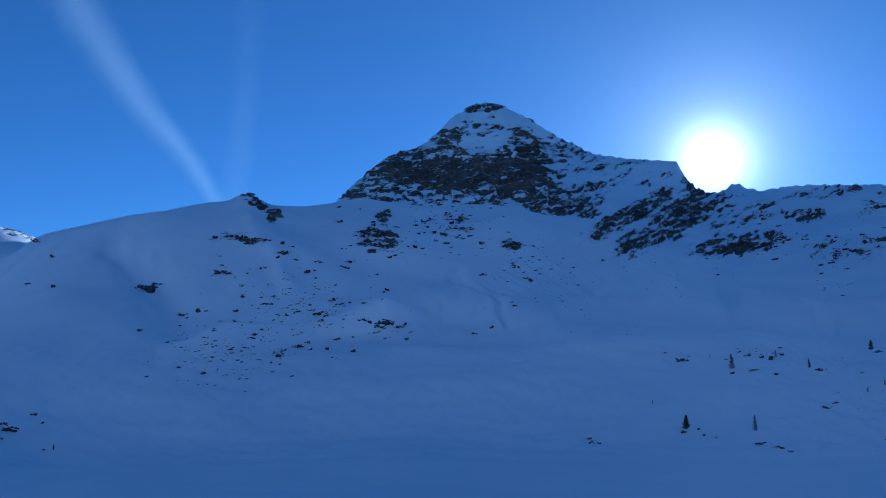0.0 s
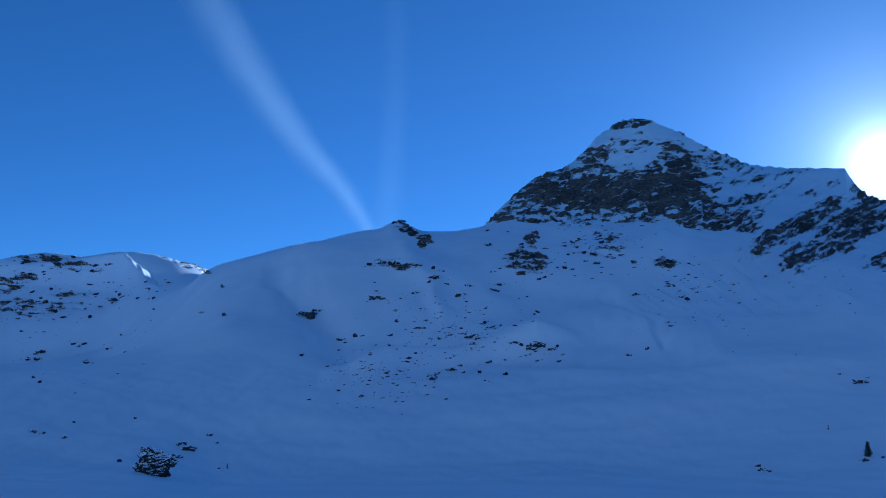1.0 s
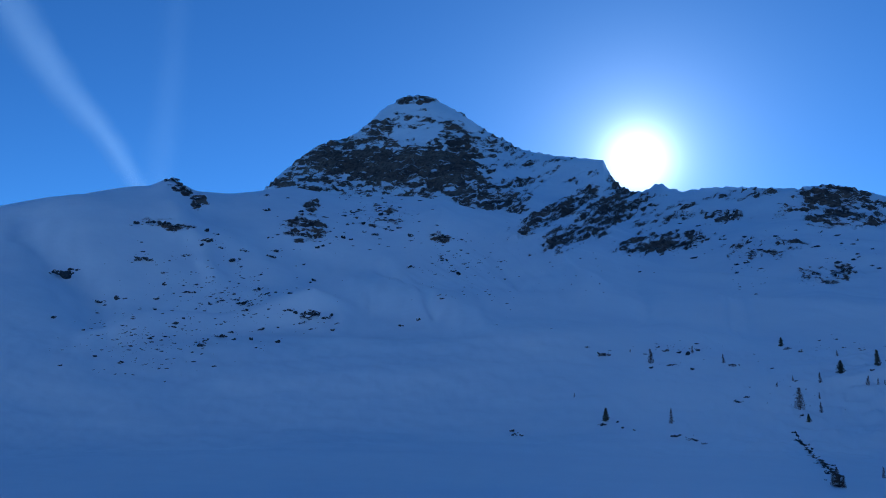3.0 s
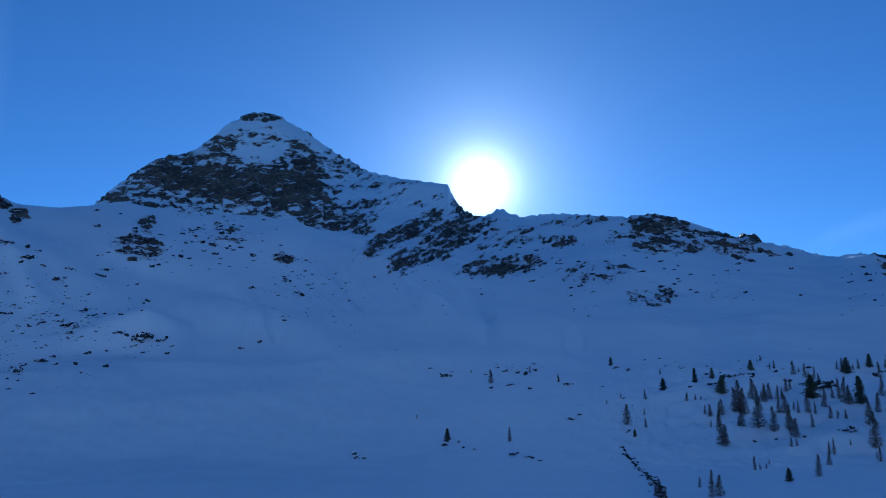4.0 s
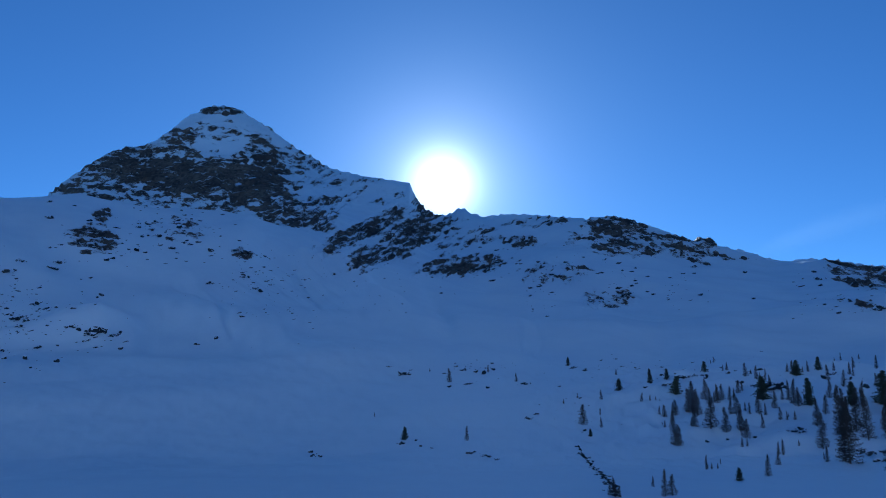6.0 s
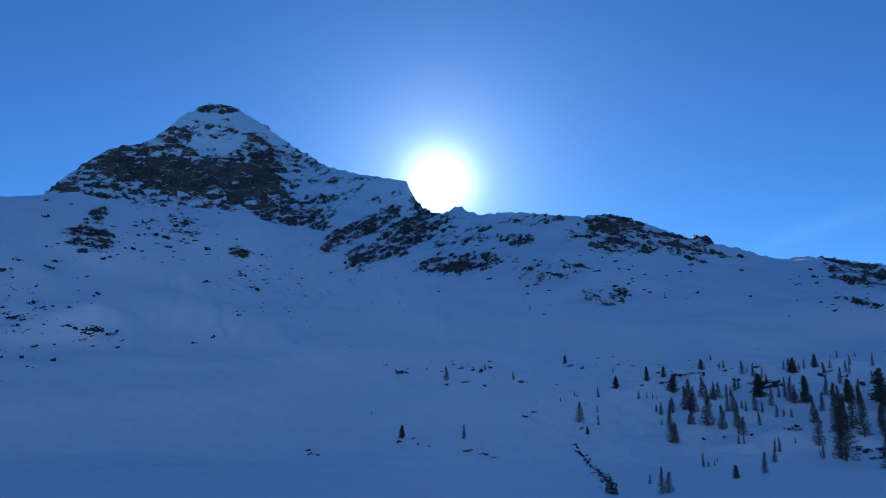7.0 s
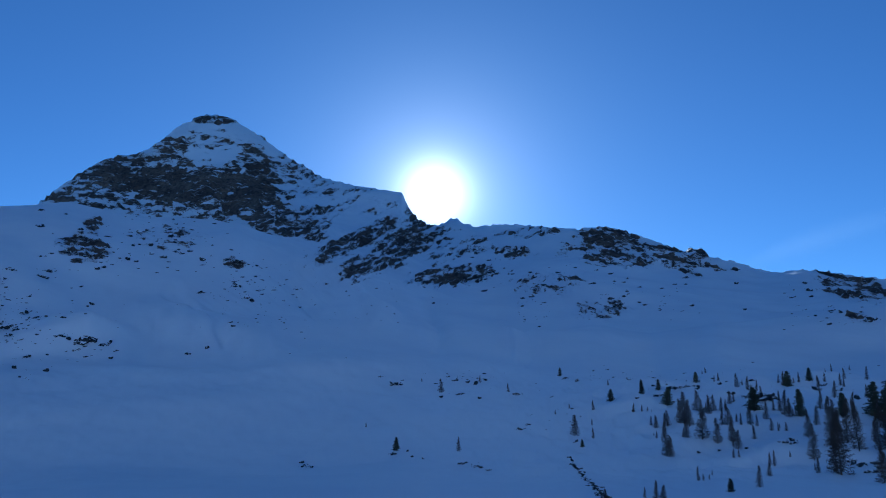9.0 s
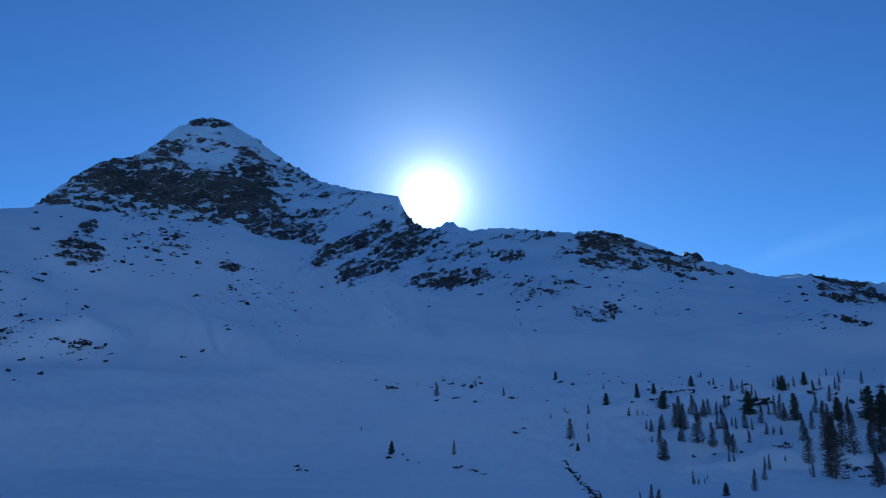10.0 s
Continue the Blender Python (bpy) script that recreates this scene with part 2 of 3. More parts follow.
def pchip(r, z, s):
    """Heights at the distances s by monotone cubic pieces through r, z (columns side by side)."""
    h, d = np.diff(r, axis=0), np.diff(z, axis=0) / np.diff(r, axis=0)
    m = np.zeros_like(z)
    same = d[:-1] * d[1:] > 0
    m[1:-1] = np.where(same, 2 * d[:-1] * d[1:] / np.where(same, d[:-1] + d[1:], 1), 0)
    m[0], m[-1] = d[0], d[-1]
    # let the slopes change gently from one heading to the next
    soft = np.hanning(61) / np.hanning(61).sum()
    m = np.array([np.convolve(np.pad(row, 30, "edge"), soft, "valid") for row in m])
    out = []
    for k, part in enumerate(s):
        t = (part - r[k]) / h[k]
        t2, t3 = t * t, t * t * t
        out.append((2 * t3 - 3 * t2 + 1) * z[k] + (t3 - 2 * t2 + t) * h[k] * m[k] + (3 * t2 - 2 * t3) * z[k + 1] + (t3 - t2) * h[k] * m[k + 1])
    return np.concatenate(out)


AZ = np.concatenate([np.arange(-180, -46, 2.0), np.arange(-46, 55, 0.085), np.linspace(55, 178, 63)])
ROWS = (14, 60, 60, 70, 210, 16, 130, 170, 14, 6, 4)


def bare_share(az, el, beyond):
    """How readily the rock shows through the snow there, 0 to about 1.5."""
    wob = 0.3 * fbm(az * 0.8, el * 1.6, 4, 30, 0.6)
    best = np.zeros_like(az)
    for n, (a, e, w, h, lean, share) in enumerate(CLIFFS + OUTCROPS + RIDGE_ROCKS):
        c, s = math.cos(radians(-lean)), math.sin(radians(-lean))
        dx, dy = (az - a) * math.cos(radians(e)), el - e
        q = np.sqrt(((dx * c + dy * s) / w) ** 2 + ((dy * c - dx * s) / h) ** 2) + wob
        best = np.maximum(best, share * np.clip(2.2 - 1.5 * q, 0, 1) * (beyond if n < len(CLIFFS) else 1))


    tilt = np.where((az > 9) & (az < 27), 0.42, np.where(az >= 27, -0.2, 0.03))
    v = el - az * tilt
    strata = fbm(az * 0.7 + 0.3 * v, v * 3.2, 3, 40, 0.6)
    grain = fbm(az * 2.2, v * 4.2, 2, 50, 0.6)
    return best + (0.62 * strata + 0.3 * grain) * np.clip(best * 3, 0, 1) - 0.16


def make_terrain():
    f = along(SPUR_FAR, AZ, 8)
    g = along(SKY_FAR, AZ, 8)
    z1 = EYE + f * np.tan(np.radians(along(SPUR, AZ, 3)))
    z3 = EYE + g * np.tan(np.radians(along(SKYLINE, AZ)))
    z3_soft = EYE + g * np.tan(np.radians(along(SKYLINE, AZ, 5)))
    drop = along(HOLLOW, AZ, 4)
    one = np.ones_like(AZ)
    zb = EYE + 430 * math.tan(radians(2.4))
    back = f + 130
    z5 = (1 - drop) * (z1 + (z3_soft - z1) * 130 / (g - f) * 0.9) + drop * (z1 - 25)
    mid = back + 0.55 * (g - back)
    z6 = z5 + (z3_soft - z5) * 0.47
    r = np.array([0.02 * one, 50 * one, 130 * one, 230 * one, 430 * one, f, back, mid, g, g + 350, g + 1100, 4900 * one])
    z = np.array([(EYE - 1.65) * one, 5.6 * one, 0 * one, 0 * one, zb * one, z1, z5, z6, z3, z3 * 0.7, z3 * 0.25, 30 * one])
    s = []
    for k, rows in enumerate(ROWS):
        t = np.linspace(0, 1, rows, endpoint=k == len(ROWS) - 1)[:, None]
        s.append(r[k] * (1 - t) + r[k + 1] * t)
    height = pchip(r, z, s)
    dist = np.concatenate(s)
    rows = len(dist)
    az = np.broadcast_to(AZ, dist.shape)
    x, y = dist * np.sin(np.radians(az)), dist * np.cos(np.radians(az))
    el = np.degrees(np.arctan2(height - EYE, dist))
    row = np.arange(rows)[:, None]
    crest1, crest3 = sum(ROWS[:5]), sum(ROWS[:8])
    wide, soft = np.hanning(17) / np.hanning(17).sum(), np.hanning(61) / np.hanning(61).sum()

    def settle(shape):
        """Bring the crests back to their lines, all but the small teeth."""
        for line, rows_to, rows_from, strength in ((SPUR, crest1 + 8, 200, np.clip(drop, 0, 1)), (SKYLINE, crest3 + 4, crest1 + 20, one)):
            seen = np.degrees(np.arctan2(shape[rows_from:rows_to] - EYE, dist[rows_from:rows_to])).max(0)
            miss = np.convolve((along(line, AZ) - seen) * strength, wide, "same")
            broad = np.convolve(miss, soft, "same")
            k = np.clip((row - rows_from) / (rows_to - 30 - rows_from), 0, 1)
            near = np.clip((row - rows_to + 75) / 45, 0, 1)
            k, near = (q * q * (3 - 2 * q) * np.where(row > rows_to + 20, 0, 1) for q in (k, near))
            shape = shape + np.radians(broad * k + (miss - broad) * near) * dist * 1.06
        return shape

    calm = 1 - 0.85 * drop * np.exp(-((row - crest1) / 14.0) ** 2) - 0.85 * np.exp(-((row - crest3) / 14.0) ** 2)
    calm = calm * np.clip((dist - 150) / 250, 0.06, 1)
    rise = 24 * fbm(x / 300, y / 300, 3, 1, 0.36) + 2.4 * fbm((x + 0.6 * y) / 75, (y - 0.6 * x) / 130, 2, 12, 0.45)
    # shallow runnels below the cliffs, and the bench across the spur
    rise = rise + 1.6 * fbm((az + 1.1 * el) * 1.6, el * 0.35, 3, 90) * np.exp(-((az - 8) / 5) ** 2 - ((el - 7.5) / 2) ** 2)
    front = np.clip((crest1 - 6 - row) / 40, 0, 1)
    wind = 0.5 * fbm(az * 0.35, el * 0.4, 2, 21)
    for line, wide_of, tall in FORMS:
        rise = rise + tall * form(az + wind, el + 0.7 * wind, line, wide_of) * front
    rise = rise + front * (3.2 * fbm(x / 120 + 3, y / 170, 2, 14, 0.4) + 0.1 * fbm(x / 30, y / 48, 2, 17, 0.5))
    brow = el - 1.6 - 0.17 * (az + 17.4)
    brow = brow * np.where(brow < 0.7, 1.7, 1) - np.where(brow < 0.7, 0.49, 0)
    flank = np.clip((az + 19.5) / 3.5, 0, 1)
    rise = rise + 12 * np.exp(-((brow - 0.7) / 0.8) ** 2) * flank * flank * (3 - 2 * flank) * np.clip((0 - az) / 4, 0, 1)
    side = np.clip((-25 - az) / 6, 0, 1)
    side = side * side * (3 - 2 * side)
    rise = rise * (1 - 0.7 * side)
    # drifted humps on the valley floor
    humps = np.clip((dist - 150) / 60, 0, 1) * np.clip((500 - dist) / 110, 0, 1)
    height = height + humps * (1.2 * fbm(x / 26, y / 26, 3, 95, 0.4) + 0.9 * fbm(x / 11, y / 17, 3, 97, 0.5, True) * np.clip((az - 15) / 12, 0.12, 1))
    height = height + humps * 3.2 * fbm(x / 34 + 7, y / 22, 4, 99, 0.5) * np.clip((az - 28) / 5, 0, 1) * np.clip((dist - 190) / 60, 0, 1)
    shape = height + calm * rise
    el = np.degrees(np.arctan2(shape - EYE, dist))
    # a rib on the side hill whose flank turns to the sun
    rib = az + 0.5 * (el - 9.1) + 0.25 * fbm(az * 1.5, el * 2.0, 3, 33)
    shape = shape + 44 * np.interp(rib, (-40, -32.7, -30.7), (0, 1, 0)) * np.exp(-((el - 8.7) / 0.5) ** 2) * np.clip((crest3 - 10 - row) / 30, 0, 1)
    shape = settle(shape)
    el = np.degrees(np.arctan2(shape - EYE, dist))
    # the rock shows where it lies on the finished snow slope
    bare = bare_share(az, el, np.maximum(np.clip((row - crest1) / 4, 0, 1), np.clip((az - 8.5) / 2.5, 0, 1)))
    rough = np.clip(bare * 2.2, 0, 1)
    crag = fbm(az * 1.1, el * 3.2, 5, 60, 0.55, True) - 0.6
    # ledges that follow the strata, snow on their treads
    tilt = np.where((az > 9) & (az < 27), 0.42, np.where(az >= 27, -0.2, 0.03))
    bed = (el - az * tilt) / 0.36 + 0.55 * fbm(az * 0.6, el * 0.9, 3, 65)
    step = bed - np.floor(bed)
    riser = np.clip((step - 0.45) / 0.55, 0, 1)
    ledge = (riser * riser * (3 - 2 * riser) - step) * np.radians(0.36) * dist * rough
    bare = bare + 0.25 * (np.where(step > 0.5, 1, 0) * (1 - np.clip((step - 0.9) / 0.1, 0, 1)) - 0.5) * rough
    shape = shape + rough * (0.35 + 0.65 * calm) * crag * dist / 420 * (1 - 0.92 * side) + 0.8 * ledge * calm
    shape = shape + 5 * np.clip(fbm(az * 1.7, row / 60.0, 6, 80, 0.6), -0.3, 0.9) * np.exp(-((row - crest3) / 22.0) ** 2) * np.clip(az + 8, 0, 1)
    height = settle(shape)
    verts = np.stack([x, y, height], -1).reshape(-1, 3)
    cols = len(AZ)
    here = np.arange(rows - 1)[:, None] * cols
    q, e = (here + np.arange(cols)[None]).ravel(), (here + (np.arange(cols)[None] + 1) % cols).ravel()
    faces = np.stack([q, q + cols, e + cols, e], -1)
    me = bpy.data.meshes.new("ground")
    me.vertices.add(len(verts))
    me.vertices.foreach_set("co", verts.ravel())
    me.loops.add(faces.size)
    me.loops.foreach_set("vertex_index", faces[:, ::-1].ravel().astype(np.int32))
    me.polygons.add(len(faces))
    me.polygons.foreach_set("loop_start", np.arange(0, faces.size, 4, dtype=np.int32))
    me.update(calc_edges=True)
    me.attributes.new("bare", "FLOAT", "POINT").data.foreach_set("value", bare.ravel().astype(np.float32))
    me.attributes.new("bed", "FLOAT", "POINT").data.foreach_set("value", bed.ravel().astype(np.float32))
    me.shade_smooth()
    me.materials.append(TERRAIN)
    ob = tagged(new("ground", me), "snow-covered valley floor, slopes and rocky mountain ridge", "mountain", kind="structure")
    return ob, np.degrees(np.arctan2(height - EYE, dist)), dist, height


GROUND, RISE, DIST, HEIGHT = make_terrain()
TOP = np.maximum.accumulate(RISE, axis=0)


def spot(az, el):
    """The place on the ground that lies in that direction from the camera's spot."""
    c = np.clip(np.searchsorted(AZ, az), 1, len(AZ) - 1)
    c = c if AZ[c] - az < az - AZ[c - 1] else c - 1
    k = min(int(np.searchsorted(TOP[:, c], el)), len(TOP) - 1)
    a, b = RISE[k - 1, c], RISE[k, c]
    t = 0 if b <= a else min(max((el - a) / (b - a), 0), 1)
    d, z = DIST[k - 1, c] * (1 - t) + DIST[k, c] * t, HEIGHT[k - 1, c] * (1 - t) + HEIGHT[k, c] * t
    return Vector((d * math.sin(radians(az)), d * math.cos(radians(az)), z))

# ---- more materials ----
def make_rock_material(name, scale, cap, tone):
    """Weathered rock; snow lies where it is flat enough."""
    m, n = material(name)
    geo = n("ShaderNodeNewGeometry")
    pos = geo.outputs["Position"]
    up = n("ShaderNodeSeparateXYZ", i_0=geo.outputs["Normal"]).outputs[2]
    rock, fine = rock_colour(n, pos, scale)
    # tinted blue: the veil of air before the rock is put into its colour
    rock = n("ShaderNodeMix", data_type="RGBA", blend_type="MULTIPLY", i_0=1.0, i_6=rock, i_7=(tone * 0.6, tone * 0.9, tone * 1.3, 1)).outputs[2]
    lie = n.math("ADD", up, n.math("MULTIPLY", n.math("SUBTRACT", n.noise(pos, scale * 0.8, 5, 0.65), 0.5), 0.9))
    snow = n.span(lie, cap, cap + 0.12, smooth=True)
    bump = n("ShaderNodeBump", i_Strength=0.7, i_Distance=0.25, i_Height=fine)
    b = n("ShaderNodeBsdfPrincipled", i_Base_Color=n.mix(snow, rock, snow_colour(n, pos)), i_Roughness=0.8, i_Normal=bump.outputs[0])
    b.inputs["Specular IOR Level"].default_value = 0.2
    n("ShaderNodeOutputMaterial", i_Surface=b.outputs[0])
    return m


def make_plain_material(name, dark, light, scale, rough=0.8):
    m, n = material(name)
    pos = n("ShaderNodeNewGeometry").outputs["Position"]
    tone = n("ShaderNodeObjectInfo").outputs["Random"]
    mixed = n.math("ADD", n.math("MULTIPLY", n.noise(pos, scale, 4), 0.8), n.math("MULTIPLY", tone, 0.4))
    b = n("ShaderNodeBsdfPrincipled", i_Base_Color=n.mix(n.span(mixed, 0.3, 0.9), (*dark, 1), (*light, 1)), i_Roughness=rough)
    n("ShaderNodeOutputMaterial", i_Surface=b.outputs[0])
    return m


ROCK = make_rock_material("weathered_rock", 0.8, 0.5, 0.48)
LEDGES = make_rock_material("ledged_rock", 0.9, 0.5, 0.45)
BARK = make_plain_material("larch_bark", (0.06, 0.045, 0.035), (0.13, 0.10, 0.075), 3.0)
TWIGS = make_plain_material("larch_twigs", (0.042, 0.034, 0.028), (0.095, 0.074, 0.055), 1.5)
NEEDLES = make_plain_material("pine_needles", (0.018, 0.026, 0.015), (0.06, 0.075, 0.038), 1.5, 0.6)


def make_trail_material(name, strength):
    """Thin ice cloud: dense along the middle, frayed at the edges."""
    m, n = material(name)
    side = n("ShaderNodeAttribute", attribute_name="side").outputs["Fac"]
    run = n("ShaderNodeAttribute", attribute_name="run").outputs["Fac"]
    pos = n("ShaderNodeNewGeometry").outputs["Position"]
    frayed = n.noise(pos, 0.007, 7, 0.65)
    edge = n.math("ADD", n.math("ABSOLUTE", side), n.math("MULTIPLY", n.math("SUBTRACT", frayed, 0.5), 0.7))
    body = n.span(edge, 1.0, 0.0, smooth=True)
    body = n.math("MULTIPLY", body, n.span(n.noise(pos, 0.0016, 4), 0.25, 0.75, 0.6, 1.1))
    dense = n.math("MULTIPLY", n.math("MULTIPLY", body, run), strength, clamp=True)
    lit = n("ShaderNodeMixShader", i_0=0.5, i_1=n("ShaderNodeBsdfTranslucent", i_Color=(0.78, 0.92, 0.98, 1)).outputs[0],
            i_2=n("ShaderNodeBsdfDiffuse", i_Color=(0.78, 0.92, 0.98, 1)).outputs[0])
    mixed = n("ShaderNodeMixShader", i_0=dense, i_1=n("ShaderNodeBsdfTransparent").outputs[0], i_2=lit.outputs[0])
    n("ShaderNodeOutputMaterial", i_Surface=mixed.outputs[0])
    return m


# ---- shapes ----
def part(name, bm, mat, parent=None, label="", smooth=True):
    me = bpy.data.meshes.new(name)
    bm.to_mesh(me)
    bm.free()
    me.materials.append(mat)
    if smooth:
        me.shade_smooth()
    ob = new(name, me)
    if parent:
        ob.parent = parent
    if label:
        ob["label"] = label
    return ob


def stone_shape(seed, flat=0.6, detail=3, jag=0.45, into=None, at=Vector(), size=1.0):
    """An angular boulder about 1 wide, its middle at the origin."""
    bm = into or bmesh.new()
    rng = random.Random(seed)
    made = bmesh.ops.create_icosphere(bm, subdivisions=detail, radius=0.5)["verts"]
    cuts = [(Vector((rng.gauss(0, 1), rng.gauss(0, 1), rng.gauss(0, 0.8))).normalized(), rng.uniform(0.24, 0.42)) for _ in range(9)]
    lean, push = Euler((rng.uniform(-0.3, 0.3), rng.uniform(-0.3, 0.3), rng.uniform(0, 6.3))).to_matrix(), Vector((seed * 3.7, 0, 0))
    for v in made:
        c = v.co.copy()
        for way, far in cuts:
            over = c.dot(way) - far
            if over > 0:
                c -= way * over * 0.92
        c *= 1 + jag * 0.5 * noise.fractal(c * 3 + push, 1.0, 2.0, 4)
        c = lean @ c
        c.z *= flat
        v.co = at + c * size
    return bm


# ---- contrails ----
def make_trail(knots, widths, strength, fade, label, name_of_material):
    pts = [heading(a, e) * 4600 + Vector((0, 0, EYE)) for a, e in knots]
    bm = bmesh.new()
    side, run = bm.verts.layers.float.new("side"), bm.verts.layers.float.new("run")
    lines, steps = [], 12
    for k in range(len(pts) - 1):
        for j in range(steps + (k == len(pts) - 2)):
            t = j / steps
            p0, p1, p2, p3 = pts[max(k - 1, 0)], pts[k], pts[k + 1], pts[min(k + 2, len(pts) - 1)]
            p = 0.5 * (2 * p1 + (p2 - p0) * t + (2 * p0 - 5 * p1 + 4 * p2 - p3) * t * t + (3 * p1 - p0 - 3 * p2 + p3) * t ** 3)
            lines.append((p, widths[k] * (1 - t) + widths[k + 1] * t, fade[k] * (1 - t) + fade[k + 1] * t))
    made = []
    for k, (p, w, f) in enumerate(lines):
        way = (lines[min(k + 1, len(lines) - 1)][0] - lines[max(k - 1, 0)][0]).normalized()
        out = way.cross(p.normalized()).normalized()
        row = []
        for j in range(9):
            s = j / 4 - 1
            v = bm.verts.new(p + out * s * w + p.normalized() * (60 * (1 - s * s)))
            v[side], v[run] = s, f
            row.append(v)
        made.append(row)
    for a, b in zip(made, made[1:]):
        for j in range(8):
            bm.faces.new((a[j], a[j + 1], b[j + 1], b[j]))
    return tagged(part("contrail", bm, make_trail_material(name_of_material, strength)), label, "contrail", kind="structure")


make_trail([(-33.5, 34), (-31.35, 31.19), (-28.45, 27.47), (-25.59, 23.8), (-22.99, 20.63), (-20.63, 18.08), (-18.31, 15.83), (-16.0, 12.6)],
           (215, 200, 180, 160, 140, 118, 95, 75), 0.15, (0.5, 0.6, 0.75, 1, 1, 1, 1, 1),
           "broad white contrail fraying across the blue sky", "trail_ice")
make_trail([(-14.2, 31), (-14.43, 28.63), (-14.46, 23.76), (-14.58, 18.72), (-14.9, 12.8)], (110, 110, 115, 120, 130), 0.035,
           (0.1, 0.3, 0.7, 1, 1.3), "faint old contrail standing almost upright in the sky", "old_trail_ice")

make_trail([(40.5, 9.6), (42.5, 10.3), (45, 11.0), (48, 11.7), (51, 12.2)], (60, 80, 90, 90, 80), 0.05, (0.2, 0.9, 1, 0.7, 0.3),
           "thin wisp of high cloud low over the ridge", "wisp_ice")

# ---- rocks: heading, rise, apparent width in degrees ----
SPUR_ROCKS = [(-14.25, 13.4, 0.45), (-13.75, 13.5, 0.6), (-13.3, 13.1, 0.7), (-12.75, 12.75, 0.6), (-12.25, 12.35, 0.7), (-12.05, 11.95, 0.5), (-15.1, 10.55, 0.6), (-14.3, 10.55, 1.0), (-13.5, 10.45, 0.7),
    (-16.0, 10.4, 0.36), (-11.4, 10.2, 0.36), (-10.4, 9.1, 0.4),
    (-20.21, 6.84, 1.36), (-15.40, 8.10, 0.88), (-14.98, 8.00, 0.48), (-14.07, 7.22, 0.52), (-11.23, 9.58, 0.80), (-11.69, 9.25, 0.32), (-12.74, 8.47, 0.56),
    (-9.50, 8.29, 0.72), (-8.81, 9.01, 0.52), (-6.66, 9.06, 0.52), (-7.01, 8.70, 0.64), (-12.23, 6.02, 0.60), (-13.96, 6.45, 0.32), (-14.37, 5.47, 0.36),
    (-16.87, 5.40, 0.36), (-17.91, 5.15, 0.72), (-20.49, 3.99, 0.36), (-19.58, 7.13, 0.64), (2.23, 4.05, 0.40), (3.43, 4.49, 0.32), (-3.98, 7.10, 0.28)]
BENCH_ROCKS = [(-10.93, 5.27, 0.36), (-10.20, 5.52, 0.48), (-9.19, 5.65, 0.52), (-8.60, 5.46, 1.04), (-8.24, 5.27, 0.48), (-8.58, 4.91, 0.56), (-7.76, 6.38, 0.64),
    (-7.27, 6.07, 0.56), (-5.75, 5.02, 0.64), (-5.15, 4.83, 0.36), (-4.15, 4.72, 1.52), (-2.96, 4.57, 0.88), (-4.70, 4.16, 0.64), (-2.32, 4.13, 0.40),
    (-2.55, 3.66, 0.36), (-11.60, 2.50, 1.04), (-11.15, 2.78, 0.64), (-10.13, 3.14, 0.80), (-9.44, 3.38, 0.52), (-7.42, 3.63, 0.56), (-8.06, 2.92, 0.36),
    (-6.30, 2.78, 0.36), (-14.86, 1.14, 0.44), (-16.26, 1.25, 0.36), (-17.90, 1.61, 0.32), (-9.23, 2.91, 0.32), (-14.46, 4.77, 0.32)]
HIGH_ROCKS = [(4.91, 10.40, 0.96), (2.80, 10.39, 0.36), (5.17, 8.73, 0.64), (5.88, 7.92, 0.40), (6.27, 7.72, 0.36), (2.87, 8.19, 0.48), (-1.39, 11.96, 0.36),
    (0.65, 11.84, 0.36), (0.24, 10.44, 0.48), (1.14, 10.84, 0.40), (-0.57, 11.16, 0.32), (-1.99, 10.16, 0.36), (-7.51, 12.89, 0.40), (-7.40, 11.87, 0.48),
    (-3.81, 9.42, 0.36), (29.44, 7.03, 0.40), (30.68, 6.61, 0.48), (31.27, 7.03, 0.44), (31.99, 7.44, 0.68), (36.52, 9.12, 0.40), (36.85, 7.19, 0.28),
    (39.78, 8.54, 0.24), (39.67, 9.52, 0.64), (40.19, 6.79, 0.24), (43.96, 8.32, 0.32), (44.36, 7.86, 0.56), (45.37, 6.46, 0.40), (45.88, 6.32, 0.32),
    (47.51, 5.77, 0.80)]
FLOOR_ROCKS = [(16.27, 2.15, 0.88), (15.24, 2.63, 0.40), (19.50, 1.22, 0.32), (20.76, 1.39, 0.56), (20.50, 2.37, 0.48), (21.37, 2.24, 0.36), (21.88, 2.12, 0.36),
    (22.17, 1.14, 0.32), (22.60, 2.38, 0.28), (10.38, -3.34, 0.72), (10.03, -3.11, 0.36), (16.12, -2.61, 0.52), (17.17, -2.44, 0.20), (17.48, -2.82, 0.20),
    (18.26, -2.94, 0.20), (20.97, -3.23, 0.80), (21.97, -3.43, 0.80), (22.70, -3.70, 0.40), (24.99, -0.93, 0.56), (25.50, -0.67, 0.40), (28.13, 2.48, 0.48),
    (28.89, 2.31, 0.48), (24.80, 1.41, 0.64), (28.72, -1.77, 0.28)]
